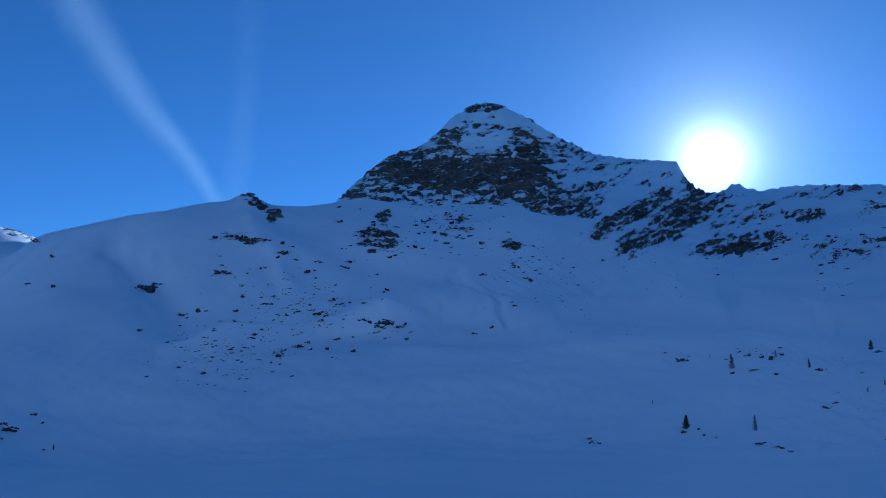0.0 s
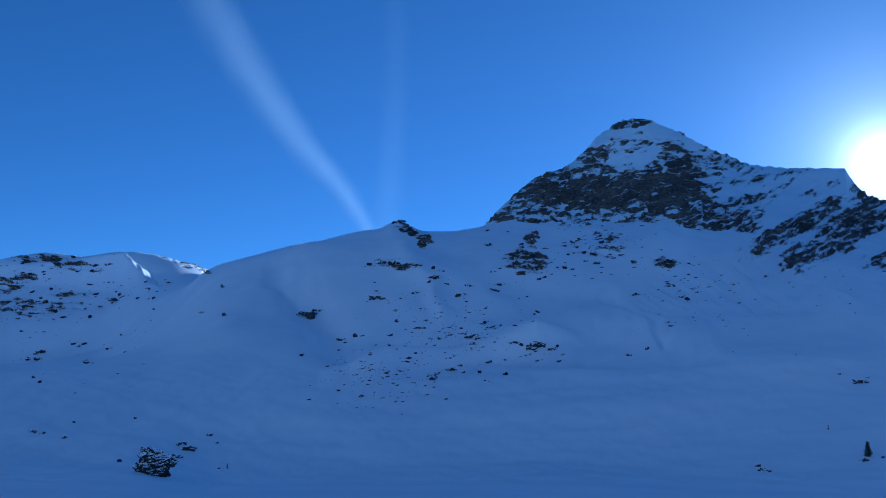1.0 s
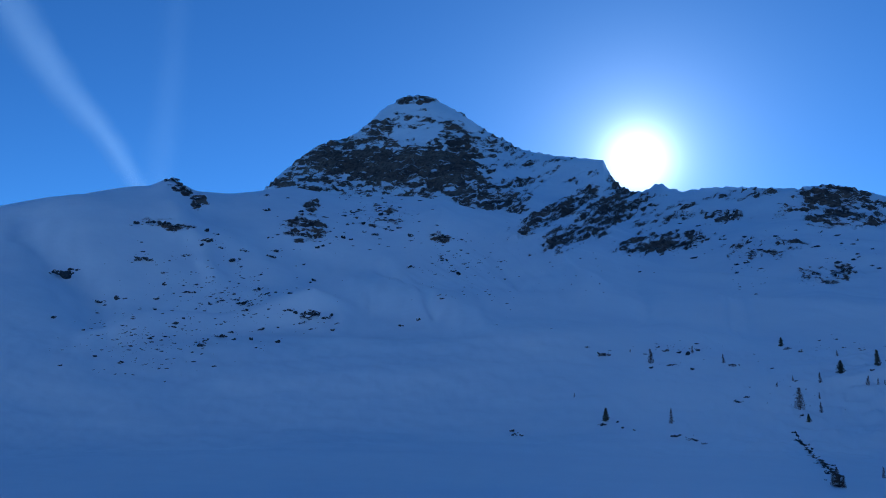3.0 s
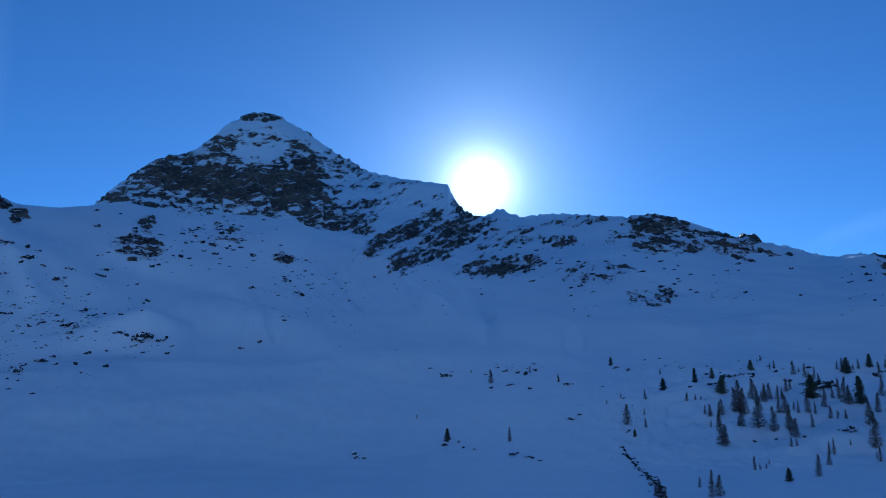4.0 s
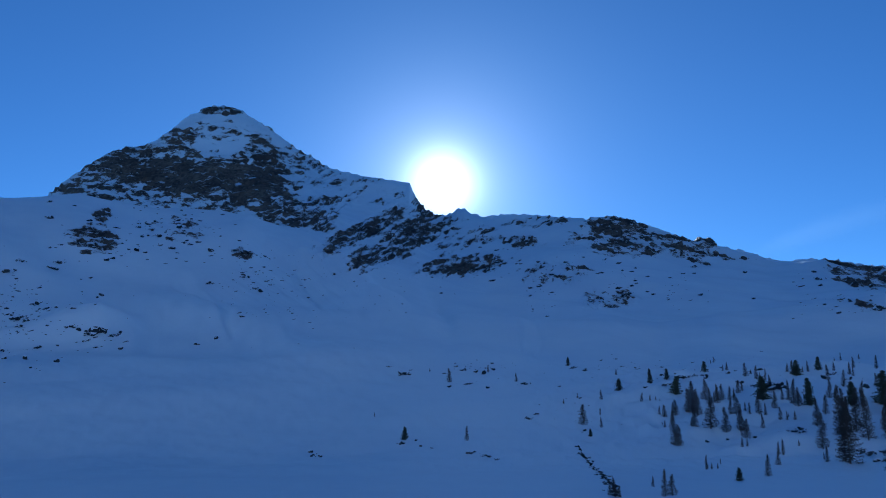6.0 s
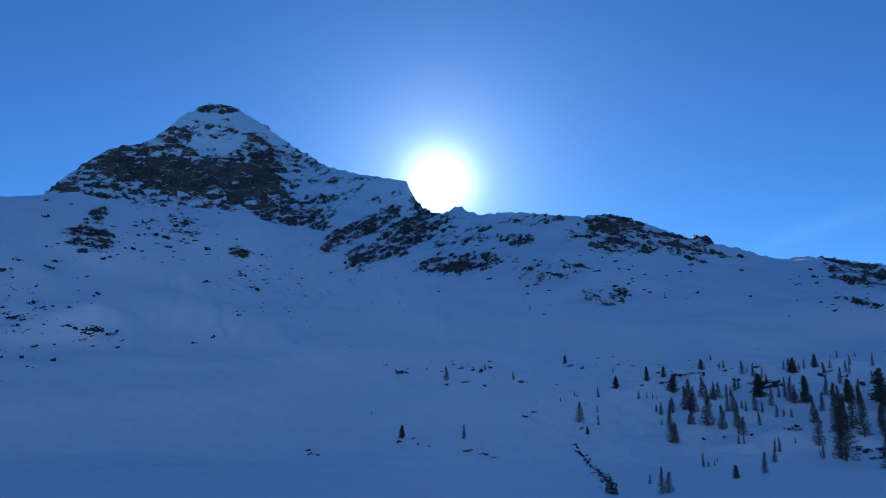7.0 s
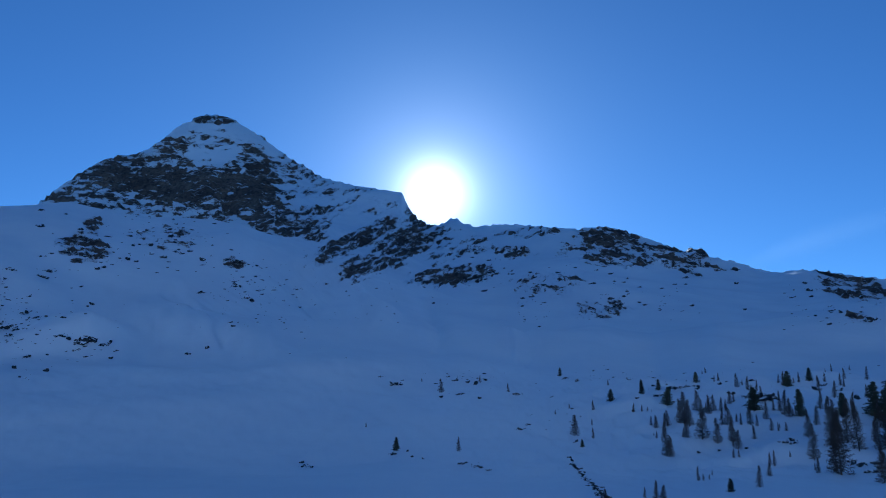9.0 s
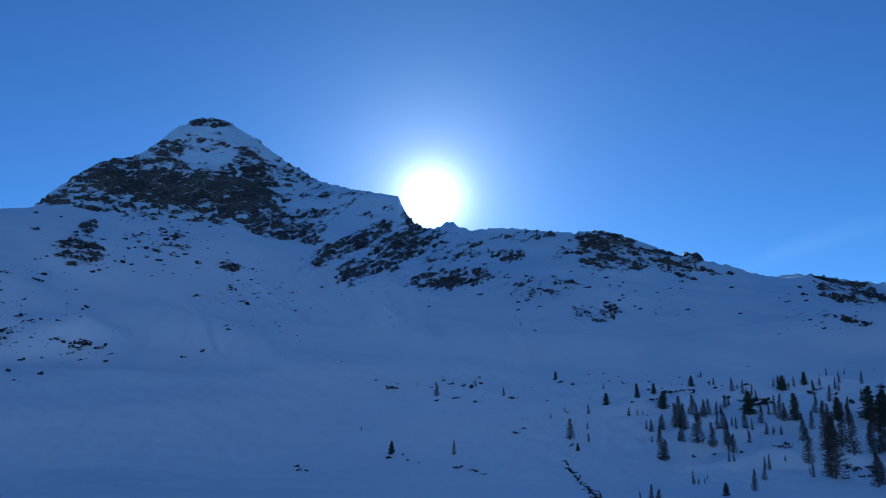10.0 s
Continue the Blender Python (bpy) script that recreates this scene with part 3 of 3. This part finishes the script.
GROVE_ROCKS = [(34.40, 1.26, 0.56), (35.35, 1.70, 0.72), (35.90, 1.77, 0.40), (36.38, 1.84, 0.48), (36.88, 1.73, 0.32), (38.85, 1.34, 0.48), (39.78, 1.15, 0.48),
    (40.99, 1.06, 1.36), (40.49, 1.36, 0.48), (41.88, -1.78, 0.48), (42.23, -1.67, 0.56), (42.48, -1.81, 0.40), (46.19, -3.07, 0.56), (46.66, -3.00, 0.88),
    (47.22, -2.92, 0.64), (46.61, -3.46, 0.56), (45.73, -2.99, 0.32), (45.38, 1.48, 0.40), (44.56, 1.81, 0.40), (46.35, 0.95, 0.32), (43.95, 1.57, 0.32),
    (48.06, 1.89, 0.56), (36.65, -2.48, 0.24), (37.97, -2.32, 0.20), (39.65, -2.16, 0.20), (47.25, -3.18, 0.56)]
LEFT_ROCKS = [(-27.60, -2.19, 1.05), (-28.15, -1.93, 0.85), (-28.3, -2.7, 0.7), (-26.32, -1.36, 0.52), (-25.82, -1.91, 0.24), (-31.81, -2.96, 0.36), (-25.62, -3.54, 0.20), (-37.28, 3.37, 0.88),
    (-36.97, 3.81, 0.72), (-34.23, 3.25, 0.68), (-32.86, 7.30, 0.72), (-32.65, 7.68, 0.36), (-30.84, 8.16, 0.52), (-26.05, 8.55, 0.36), (-27.32, 6.73, 0.40),
    (-25.83, 6.63, 0.36), (-36.92, -1.07, 0.64), (-36.41, -1.21, 0.40), (-35.13, -1.49, 0.36), (-34.66, -0.55, 0.24), (-31.06, -0.30, 0.24), (-32.33, 5.03, 0.24),
    (-33.12, 4.09, 0.24), (-37.23, 2.18, 0.24), (-36.89, 1.91, 0.32), (-38.74, 6.37, 0.56), (-36.33, 6.37, 0.36), (-34.28, 9.09, 0.64), (-33.40, 9.64, 0.64),
    (-34.31, 6.15, 0.32), (-35.65, 9.90, 0.32), (-29.58, 8.64, 0.40)]

STONES = []
for k in range(9):
    ob = part("rock", stone_shape(k + 1, flat=0.6 + 0.08 * (k % 5), detail=2, jag=0.75), ROCK, smooth=False)
    STONES.append(ob.data)
    bpy.data.objects.remove(ob)


def put_rocks(rows, label, group, seed, scale=1.0, slant=(-0.12, 0.2)):
    """Single stones, and for the wide ones broken outcrops of several blocks with snow between."""
    rng = random.Random(seed)
    for az, el, wide in rows:
        p = spot(az, el - 0.2 * wide)
        w = (p - Vector((0, 0, EYE))).length * radians(wide) * scale
        facing = -az + rng.choice((0, 180)) + rng.uniform(-20, 20)
        if wide < 0.4:
            ob = new("rock", rng.choice(STONES))
            turn = pose(0, 0, 0, rng.uniform(-20, 20), rng.uniform(-35, 35), facing)
            ob.matrix_world = Matrix.Translation(p + Vector((0, 0, w * 0.18))) @ turn @ Matrix.Diagonal((w * 1.15, w * 0.8, w * rng.uniform(0.8, 1.1), 1))
            tagged(ob, label, "rock", group)
            continue
        root = tagged(new("rock_outcrop"), label, "rock outcrop", group)
        root.matrix_world = Matrix.Translation(p) @ pose(0, 0, 0, 0, 0, -az)
        lean = rng.uniform(*slant)
        for k in range(rng.randint(12, 17)):
            x = rng.uniform(-0.5, 0.5) if k < 10 else rng.gauss(0, 0.55)
            s = w * (0.12 + 0.34 * rng.random() ** 1.6) * max(1.1 - abs(x), 0.3) * (1 if k < 10 else 0.55)
            ob = new("stone", rng.choice(STONES))
            ob.parent = root
            at = Vector((x * w, rng.uniform(-0.12, 0.2) * w, w * (0.08 + lean * x) + (rng.uniform(-0.03, 0.16) if k < 10 else rng.gauss(0, 0.08)) * w))
            ob.matrix_basis = Matrix.Translation(at) @ pose(0, 0, 0, rng.uniform(-30, 30), rng.uniform(-40, 25), rng.uniform(-40, 40) + rng.choice((0, 180))) @ Matrix.Diagonal((s * 1.4, s, s * rng.uniform(0.7, 1.2), 1))


put_rocks(SPUR_ROCKS, "dark rock breaking through the snow of the spur", "rocks on the spur", 1, 1.15)
put_rocks(BENCH_ROCKS, "dark boulder on the snowy rocky bench of the slope", "rocks on the bench", 2, 1.0, (0.15, 0.5))
put_rocks(HIGH_ROCKS, "dark rock below the cliffs on the steep snow slope", "rocks below the ridge", 3, 1.15)
put_rocks(FLOOR_ROCKS, "snow-capped dark boulder on the snowy valley floor", "rocks on the valley floor", 4, 1.05)
put_rocks(GROVE_ROCKS, "flat dark rock in the snow among larches", "rocks in the grove", 5, 1.3)
put_rocks(LEFT_ROCKS, "dark rock on the wind-packed snow of the side slope", "rocks on the side slope", 6)


def make_scree(fields, seed):
    """Many small stones strewn over the slope."""
    rng = random.Random(seed)
    bm = bmesh.new()
    for az, el, w, h, count, size in fields:
        for _ in range(count):
            a, e = az + rng.gauss(0, w), el + rng.gauss(0, h)
            p = spot(a, e)
            s = p.length * radians(size) * (0.3 + 1.25 * rng.random() ** 3)
            start = len(bm.verts)
            stone_shape(rng.randint(1, 9999), rng.uniform(0.5, 0.95), 1, 0.3, bm, Vector(), s)
            bm.verts.ensure_lookup_table()
            long, tip = rng.uniform(1.0, 2.0), rng.uniform(-0.2, 0.6)
            for v in bm.verts[start:]:
                v.co = Vector((v.co.x * long, v.co.y, v.co.z + tip * v.co.x * (long - 0.7))) + p
    return tagged(part("scree", bm, ROCK, smooth=False), "small dark stones strewn over the snow slopes", "scree", kind="stuff")


make_scree([(-36.5, 7.6, 2.6, 1.3, 60, 0.22), (-32.5, 7.8, 1.6, 1.0, 22, 0.2), (-37.5, 9.2, 2, 0.5, 30, 0.22), (-15.3, 2.6, 2.2, 1.0, 240, 0.21), (-9.5, 4.3, 2.8, 1.0, 150, 0.2), (-13, 8.0, 3.0, 1.4, 90, 0.2), (-9.5, 6.2, 2.5, 0.6, 110, 0.2), (0.2, 11.6, 2.0, 0.9, 110, 0.24), (5.9, 8.4, 1.6, 1.2, 120, 0.21),
            (11.5, 7.6, 3.2, 1.3, 70, 0.16), (26.0, 7.8, 0.7, 1.0, 41, 0.26), (31.7, 8.4, 1.0, 0.9, 35, 0.26), (35.5, 7.6, 1.2, 0.7, 25, 0.26),
            (45, 6.8, 1.5, 0.9, 38, 0.29), (-36, 5.5, 3.0, 2.2, 64, 0.25), (-4.5, 10.6, 1.8, 0.9, 38, 0.29), (21, 2.6, 1.6, 0.25, 41, 0.20), (36, 2.3, 5, 0.5, 80, 0.23),
            (28.7, -0.6, 1.2, 0.8, 22, 0.20), (24, 9.5, 3, 1, 48, 0.26)], 11)


# ---- the crag beside the valley floor ----
def make_crag():
    base = spot(-29.6, -3.95)
    root = tagged(new("rock_outcrop"), "craggy dark rock outcrop with snow on its ledges", "rock outcrop")
    root.matrix_world = Matrix.Translation(base) @ pose(0, 0, 0, 0, 0, 29.6)
    rng = random.Random(21)
    bm = bmesh.new()
    for v in bmesh.ops.create_icosphere(bm, subdivisions=5, radius=1)["verts"]:
        c = v.co.copy()
        n1 = noise.fractal(c * 1.6 + Vector((4, 2, 0)), 1.0, 2.0, 5)
        tall = 6.0 - 1.5 * c.x
        v.co = Vector((c.x * 4.7 + 0.4, 4.0 + c.y * 4.3, c.z * tall)) * (1 + 0.16 * n1)
        v.co.x *= 1 if v.co.x < 0 else 0.6 + 0.4 * min(max(v.co.z, 0) / 3.5, 1)
        step = v.co.z / 0.8 - 0.3 * v.co.x
        v.co.y += 0.45 * (abs((step % 1.0) - 0.5) * 2) - 0.2
    part("core", bm, LEDGES, root, "dark ledged rock face", smooth=False)
    blocks = []
    for k in range(6):
        ob = part("stone", stone_shape(k + 60, 0.62, 3, 0.6), LEDGES, smooth=False)
        blocks.append(ob.data)
        bpy.data.objects.remove(ob)
    for k in range(70):
        a, u = rng.uniform(-1, 1), rng.random()
        if a > 0.45 + u or a > -0.2 and u > 0.45 and rng.random() < 0.4:
            continue
        h = u * (5.6 - 1.5 * a) - 0.2 + 0.5 * abs(a)
        out = math.sqrt(max(1 - (h / (6.0 - 1.5 * a)) ** 2 * 0.9, 0.05))
        x = a * 4.6 * (0.4 + 0.6 * out) + 0.4
        y = 4.0 - 4.1 * out * math.sqrt(max(1 - 0.85 * a * a, 0.1)) + rng.uniform(-0.2, 0.5)
        ob = new("stone", rng.choice(blocks))
        ob.parent = root
        s = rng.uniform(0.9, 2.6)
        ob.matrix_basis = Matrix.Translation((x, y, h)) @ pose(0, 0, 0, rng.uniform(-40, 40), rng.uniform(-20, 45), rng.uniform(-40, 40)) @ Matrix.Diagonal((s * 1.5, s, s * 1.0, 1))
    return root


make_crag()

# ---- trees: heading and rise of the foot, apparent height in degrees ----
STONE_PINES = [(27.74, 2.57, 0.64), (31.13, 0.83, 0.88), (33.22, 1.31, 1.04), (34.31, 1.56, 0.76), (34.84, 0.55, 1.28), (36.79, 2.03, 0.76),
    (40.27, 0.17, 1.60), (42.40, 1.70, 1.04), (43.01, -0.19, 1.80), (47.2, -0.2, 2.2), (47.9, -0.6, 2.4), (43.70, 2.03, 0.88),
    (38.52, -4.92, 0.88), (29.12, -2.21, 0.56), (45.45, -0.19, 1.52), (16.40, -2.43, 0.96)]
LARCHES = [(36.95, -1.65, 2.1), (35.87, -0.56, 2.08), (36.71, 0.18, 1.44), (30.99, 1.93, 0.40), (29.93, 0.26, 0.72), (29.82, -0.75, 0.48), (29.86, -1.61, 0.72), (28.65, -1.43, 1.44), (32.60, 0.11, 0.64), (33.16, 0.18, 0.44),
    (33.53, 0.18, 0.32), (34.66, -2.76, 2.32), (34.03, -0.93, 0.88), (34.03, -1.59, 0.48), (34.77, -0.82, 1.12), (35.61, -0.63, 1.68), (36.18, -0.82, 1.84),
    (35.96, -1.55, 1.28), (36.97, -0.19, 1.28), (37.45, -0.01, 1.28), (37.89, -1.89, 1.68), (38.25, -0.74, 1.04), (37.78, 0.17, 1.12), (38.24, 0.17, 0.96),
    (38.60, -0.74, 1.44), (38.77, -1.81, 1.68), (39.13, -2.24, 1.28), (38.80, 0.64, 0.88), (39.41, -0.73, 0.80), (38.81, -2.81, 0.64), (39.33, 1.70, 0.96),
    (39.98, 1.51, 0.96), (38.19, 2.12, 0.56)]
MORE_LARCHES = [(41.83, 0.13, 1.36), (40.73, 0.78, 1.04), (39.99, -0.73, 1.44), (40.17, -1.62, 0.96), (40.95, -0.37, 1.20), (40.50, 1.43, 0.80), (41.23, -1.08, 0.88), (41.64, -1.08, 0.60), (42.11, -1.08, 0.60),
    (42.17, 1.77, 0.96), (42.09, -0.09, 1.68), (42.34, -0.23, 1.28), (43.09, 1.94, 0.72), (44.58, 1.98, 0.60), (41.23, -3.26, 1.04), (42.21, -2.68, 0.40),
    (43.36, -1.49, 1.84), (43.57, -2.86, 2.32), (43.89, -0.72, 1.28), (44.20, 0.26, 1.28), (43.76, -3.64, 1.04), (44.88, -1.23, 2.20), (45.03, -3.71, 3.95),
    (44.70, -2.09, 3.28), (45.56, -1.80, 2.88), (46.01, -0.30, 1.68), (46.17, -2.27, 3.2), (45.07, 0.96, 1.12), (45.46, 1.72, 0.80), (45.73, 2.14, 0.72),
    (45.03, 2.61, 0.52), (46.06, 2.66, 0.36)]
OUTER_LARCHES = [(47.28, -2.25, 2.08), (47.35, -4.10, 2.08), (47.09, -1.72, 1.36), (36.54, -4.27, 0.96), (37.22, -4.18, 0.36), (37.41, -3.90, 0.36), (40.25, -4.60, 1.44),
    (40.88, -3.89, 0.88), (33.07, -5.40, 0.72), (33.85, -6.0, 1.8), (34.3, -5.95, 1.45), (19.48, 1.48, 1.04), (22.21, 2.17, 0.52), (24.16, 1.51, 0.64),
    (44.20, 1.39, 1.04), (46.88, 0.94, 0.88), (47.48, -0.87, 1.80), (46.99, 2.04, 0.88), (47.99, 1.17, 0.96), (47.76, -2.04, 2.20), (48.04, -0.19, 1.60),
    (37.40, 2.65, 0.40), (28.33, 0.38, 0.36), (27.36, 0.00, 0.32), (20.68, -2.48, 1.04), (14.30, -0.84, 0.32), (18.13, 2.25, 0.24), (-25.07, -3.58, 0.40), (30.55, -6.05, 1.25), (30.25, -5.95, 0.9), (30.85, -6.1, 0.8)]


def tube(bm, a, b, ra, rb, sides=5):
    way = (b - a).normalized()
    u = way.orthogonal().normalized()
    v = way.cross(u)
    rings = []
    for p, r in ((a, ra), (b, rb)):
        rings.append([bm.verts.new(p + (u * math.cos(6.2832 * k / sides) + v * math.sin(6.2832 * k / sides)) * r) for k in range(sides)])
    for k in range(sides):
        bm.faces.new((rings[0][k], rings[0][(k + 1) % sides], rings[1][(k + 1) % sides], rings[1][k]))


def make_larch(seed):
    """A bare winter larch one metre high: tapered trunk, drooping limbs with fine twigs."""
    rng = random.Random(seed)
    root = new("larch_tree")
    bend = [Vector((rng.uniform(-0.008, 0.008), rng.uniform(-0.008, 0.008), 0)) * k for k in range(7)]
    stem = [Vector((0, 0, k / 6)) + bend[k] for k in range(7)]
    bm = bmesh.new()
    for k in range(6):
        tube(bm, stem[k], stem[k + 1], 0.016 * (1 - k / 6.4), 0.016 * (1 - (k + 1) / 6.4), 6)
    part("trunk", bm, BARK, root)
    bm = bmesh.new()
    full = rng.uniform(0.19, 0.25)
    for k in range(110):
        h = 0.06 + 0.93 * (k / 110) ** 0.95
        i = min(int(h * 6), 5)
        at = stem[i].lerp(stem[i + 1], h * 6 - i)
        turn = k * 2.4 + rng.uniform(-0.5, 0.5)
        far = (0.015 + full * (1 - h) ** 0.8) * rng.uniform(0.7, 1.08) * min(1, 0.55 + h * 4)
        out = Vector((math.cos(turn), math.sin(turn), rng.uniform(-0.4, -0.05)))
        a, b = at, at + out * far * 0.62
        c = b + Vector((out.x, out.y, out.z + 0.5)) * far * 0.42
        tube(bm, a, b, 0.0038, 0.0022, 3)
        tube(bm, b, c, 0.0022, 0.001, 3)
        for j in range(12 + int(130 * far)):
            t = rng.uniform(0.12, 1) ** 0.8
            p = a.lerp(b, t / 0.6) if t < 0.6 else b.lerp(c, (t - 0.6) / 0.4)
            q = p + Vector((rng.gauss(0, 1), rng.gauss(0, 1), -0.5 + rng.gauss(0, 0.8))).normalized() * rng.uniform(0.02, 0.055)
            tube(bm, p, q, 0.0026, 0.001, 3)
    part("crown", bm, TWIGS, root, "bare brown twigs")
    return root


def make_pine(seed, slim):
    """A dark evergreen one metre high: trunk and a dense ragged crown of needle tufts."""
    rng = random.Random(seed)
    root = new("stone_pine")
    bm = bmesh.new()
    tube(bm, Vector((0, 0, -0.02)), Vector((0, 0, 0.5)), 0.022, 0.014, 6)
    tube(bm, Vector((0, 0, 0.5)), Vector((0, 0, 0.97)), 0.014, 0.003, 6)
    part("trunk", bm, BARK, root)
    bm = bmesh.new()
    for k in range(150):
        h = 0.05 + 0.93 * k / 150
        turn = k * 2.4 + rng.uniform(-0.6, 0.6)
        far = slim * (0.03 + 0.9 * (1 - h) ** 0.75 * min(1, 0.5 + h / 0.25)) * rng.choice((0.45, 0.75, 0.9, 1.0, 1.15)) * rng.uniform(0.85, 1.15)
        way = Vector((math.cos(turn), math.sin(turn), rng.uniform(-0.3, 0.12)))
        at = Vector((0, 0, h))
        tube(bm, at, at + way * far, 0.005, 0.002, 3)
        for j in range(6 + int(50 * far)):
            p = at + way * far * rng.uniform(0.15, 1.0) + Vector((rng.gauss(0, 1), rng.gauss(0, 1), rng.gauss(0, 1))) * 0.014
            out = (way + Vector((rng.gauss(0, 0.6), rng.gauss(0, 0.6), rng.gauss(0.25, 0.5)))).normalized()
            u = out.orthogonal().normalized()
            v = out.cross(u)
            s = rng.uniform(0.018, 0.038)
            tip = bm.verts.new(p + out * s * 1.6)
            ring = [bm.verts.new(p + (u * math.cos(t) + v * math.sin(t)) * s * 0.5) for t in (0, 2.1, 4.2)]
            for i in range(3):
                bm.faces.new((ring[i], ring[(i + 1) % 3], tip))
            bm.faces.new(ring[::-1])
    part("crown", bm, NEEDLES, root, "dark green needles", smooth=False)
    return root


def plant(rows, kinds, label, category, group, seed, widths, young=0.0):
    rng = random.Random(seed)
    for az, el, tall in rows:
        p = spot(az, el)
        h = (p - Vector((0, 0, EYE))).length * radians(tall) * 0.98
        w = h * rng.uniform(*widths)
        place(p, h, w, rng, kinds, label, category, group)
        if young and az > 31 and rng.random() < young:
            p, h = spot(az + rng.choice((-1, 1)) * rng.uniform(0.15, 0.4), el + rng.uniform(-0.1, 0.2)), h * rng.uniform(0.4, 0.85)
            place(p, h, h * rng.uniform(*widths), rng, kinds, label, category, group)


def place(p, h, w, rng, kinds, label, category, group):
    m = Matrix.Translation(p - Vector((0, 0, 0.05))) @ pose(0, 0, 0, rng.uniform(-3, 3), rng.uniform(-3, 3), rng.uniform(0, 360)) @ Matrix.Diagonal((w, w, h, 1))
    tagged(copy_thing(rng.choice(kinds), m), label, category, group)


LARCH_KINDS = [make_larch(k) for k in range(5)]
PINE_KINDS = [make_pine(k, s) for k, s in ((1, 0.25), (2, 0.32), (3, 0.28))]
LARCH_WORDS = "bare brown winter larch standing in deep snow"
plant(STONE_PINES, PINE_KINDS, "dark green stone pine standing in deep snow", "pine tree", "stone pines on the valley floor", 1, (0.95, 1.45))
plant(LARCHES, LARCH_KINDS, LARCH_WORDS, "larch tree", "larches of the grove", 2, (0.85, 1.3), 0.55)
plant(MORE_LARCHES, LARCH_KINDS, LARCH_WORDS, "larch tree", "larches of the grove", 3, (0.75, 1.1), 0.5)
plant(OUTER_LARCHES, LARCH_KINDS, LARCH_WORDS, "larch tree", "larches of the grove", 4, (0.85, 1.3), 0.3)
for kind in LARCH_KINDS + PINE_KINDS:
    for ob in (*kind.children_recursive, kind):
        bpy.data.objects.remove(ob)


# ---- the brook ----
def make_brook():
    course = ((28.23, -2.81), (28.45, -3.25), (28.75, -3.65), (29.0, -4.1), (29.5, -4.47), (30.0, -4.83), (30.4, -5.4), (30.6, -6.2))
    rng = random.Random(5)
    bm = bmesh.new()
    rows = []
    steps = 14
    line = []
    for k in range(len(course) - 1):
        for j in range(steps):
            t = j / steps
            p = spot(course[k][0] * (1 - t) + course[k + 1][0] * t, course[k][1] * (1 - t) + course[k + 1][1] * t)
            line.append(p)
            side = (spot(*course[k + 1]) - spot(*course[k])).cross(Vector((0, 0, 1))).normalized()
            w = 0.3 + 0.9 * noise.noise(p * 0.3) + 0.8 * noise.noise(p * 0.9)
            p = p + side * (1.0 * noise.noise(p * 0.12 + Vector((9, 0, 0))) + 0.8 * noise.noise(p * 0.5 + Vector((4, 3, 0))))
            rows.append([bm.verts.new(p + side * s * max(w, 0.06) + Vector((0, 0, 0.2 - 0.08 * s * s))) for s in (-1, -0.4, 0.4, 1)])
    for a, b in zip(rows, rows[1:]):
        for j in range(3):
            bm.faces.new((a[j], a[j + 1], b[j + 1], b[j]))
    water = make_plain_material("brook_water", (0.008, 0.01, 0.012), (0.02, 0.024, 0.026), 0.8, 0.95)
    brook = tagged(part("brook", bm, water), "narrow open brook running dark between snow banks", "brook", kind="structure")
    for k in range(34):
        i = rng.randint(0, len(line) - 2)
        p = line[i].lerp(line[i + 1], rng.random())
        s = 0.3 + 1.1 * rng.random() ** 2
        ob = new("rock", rng.choice(STONES))
        ob.matrix_world = Matrix.Translation(p + Vector((rng.uniform(-1.3, 1.3), rng.uniform(-1, 1), 0.05))) @ pose(0, 0, 0, 0, 0, rng.uniform(0, 360)) @ Matrix.Diagonal((s, s * 0.8, s * 0.8, 1))
        tagged(ob, "dark wet stone on the bank of the brook", "rock", "stones along the brook")


make_brook()
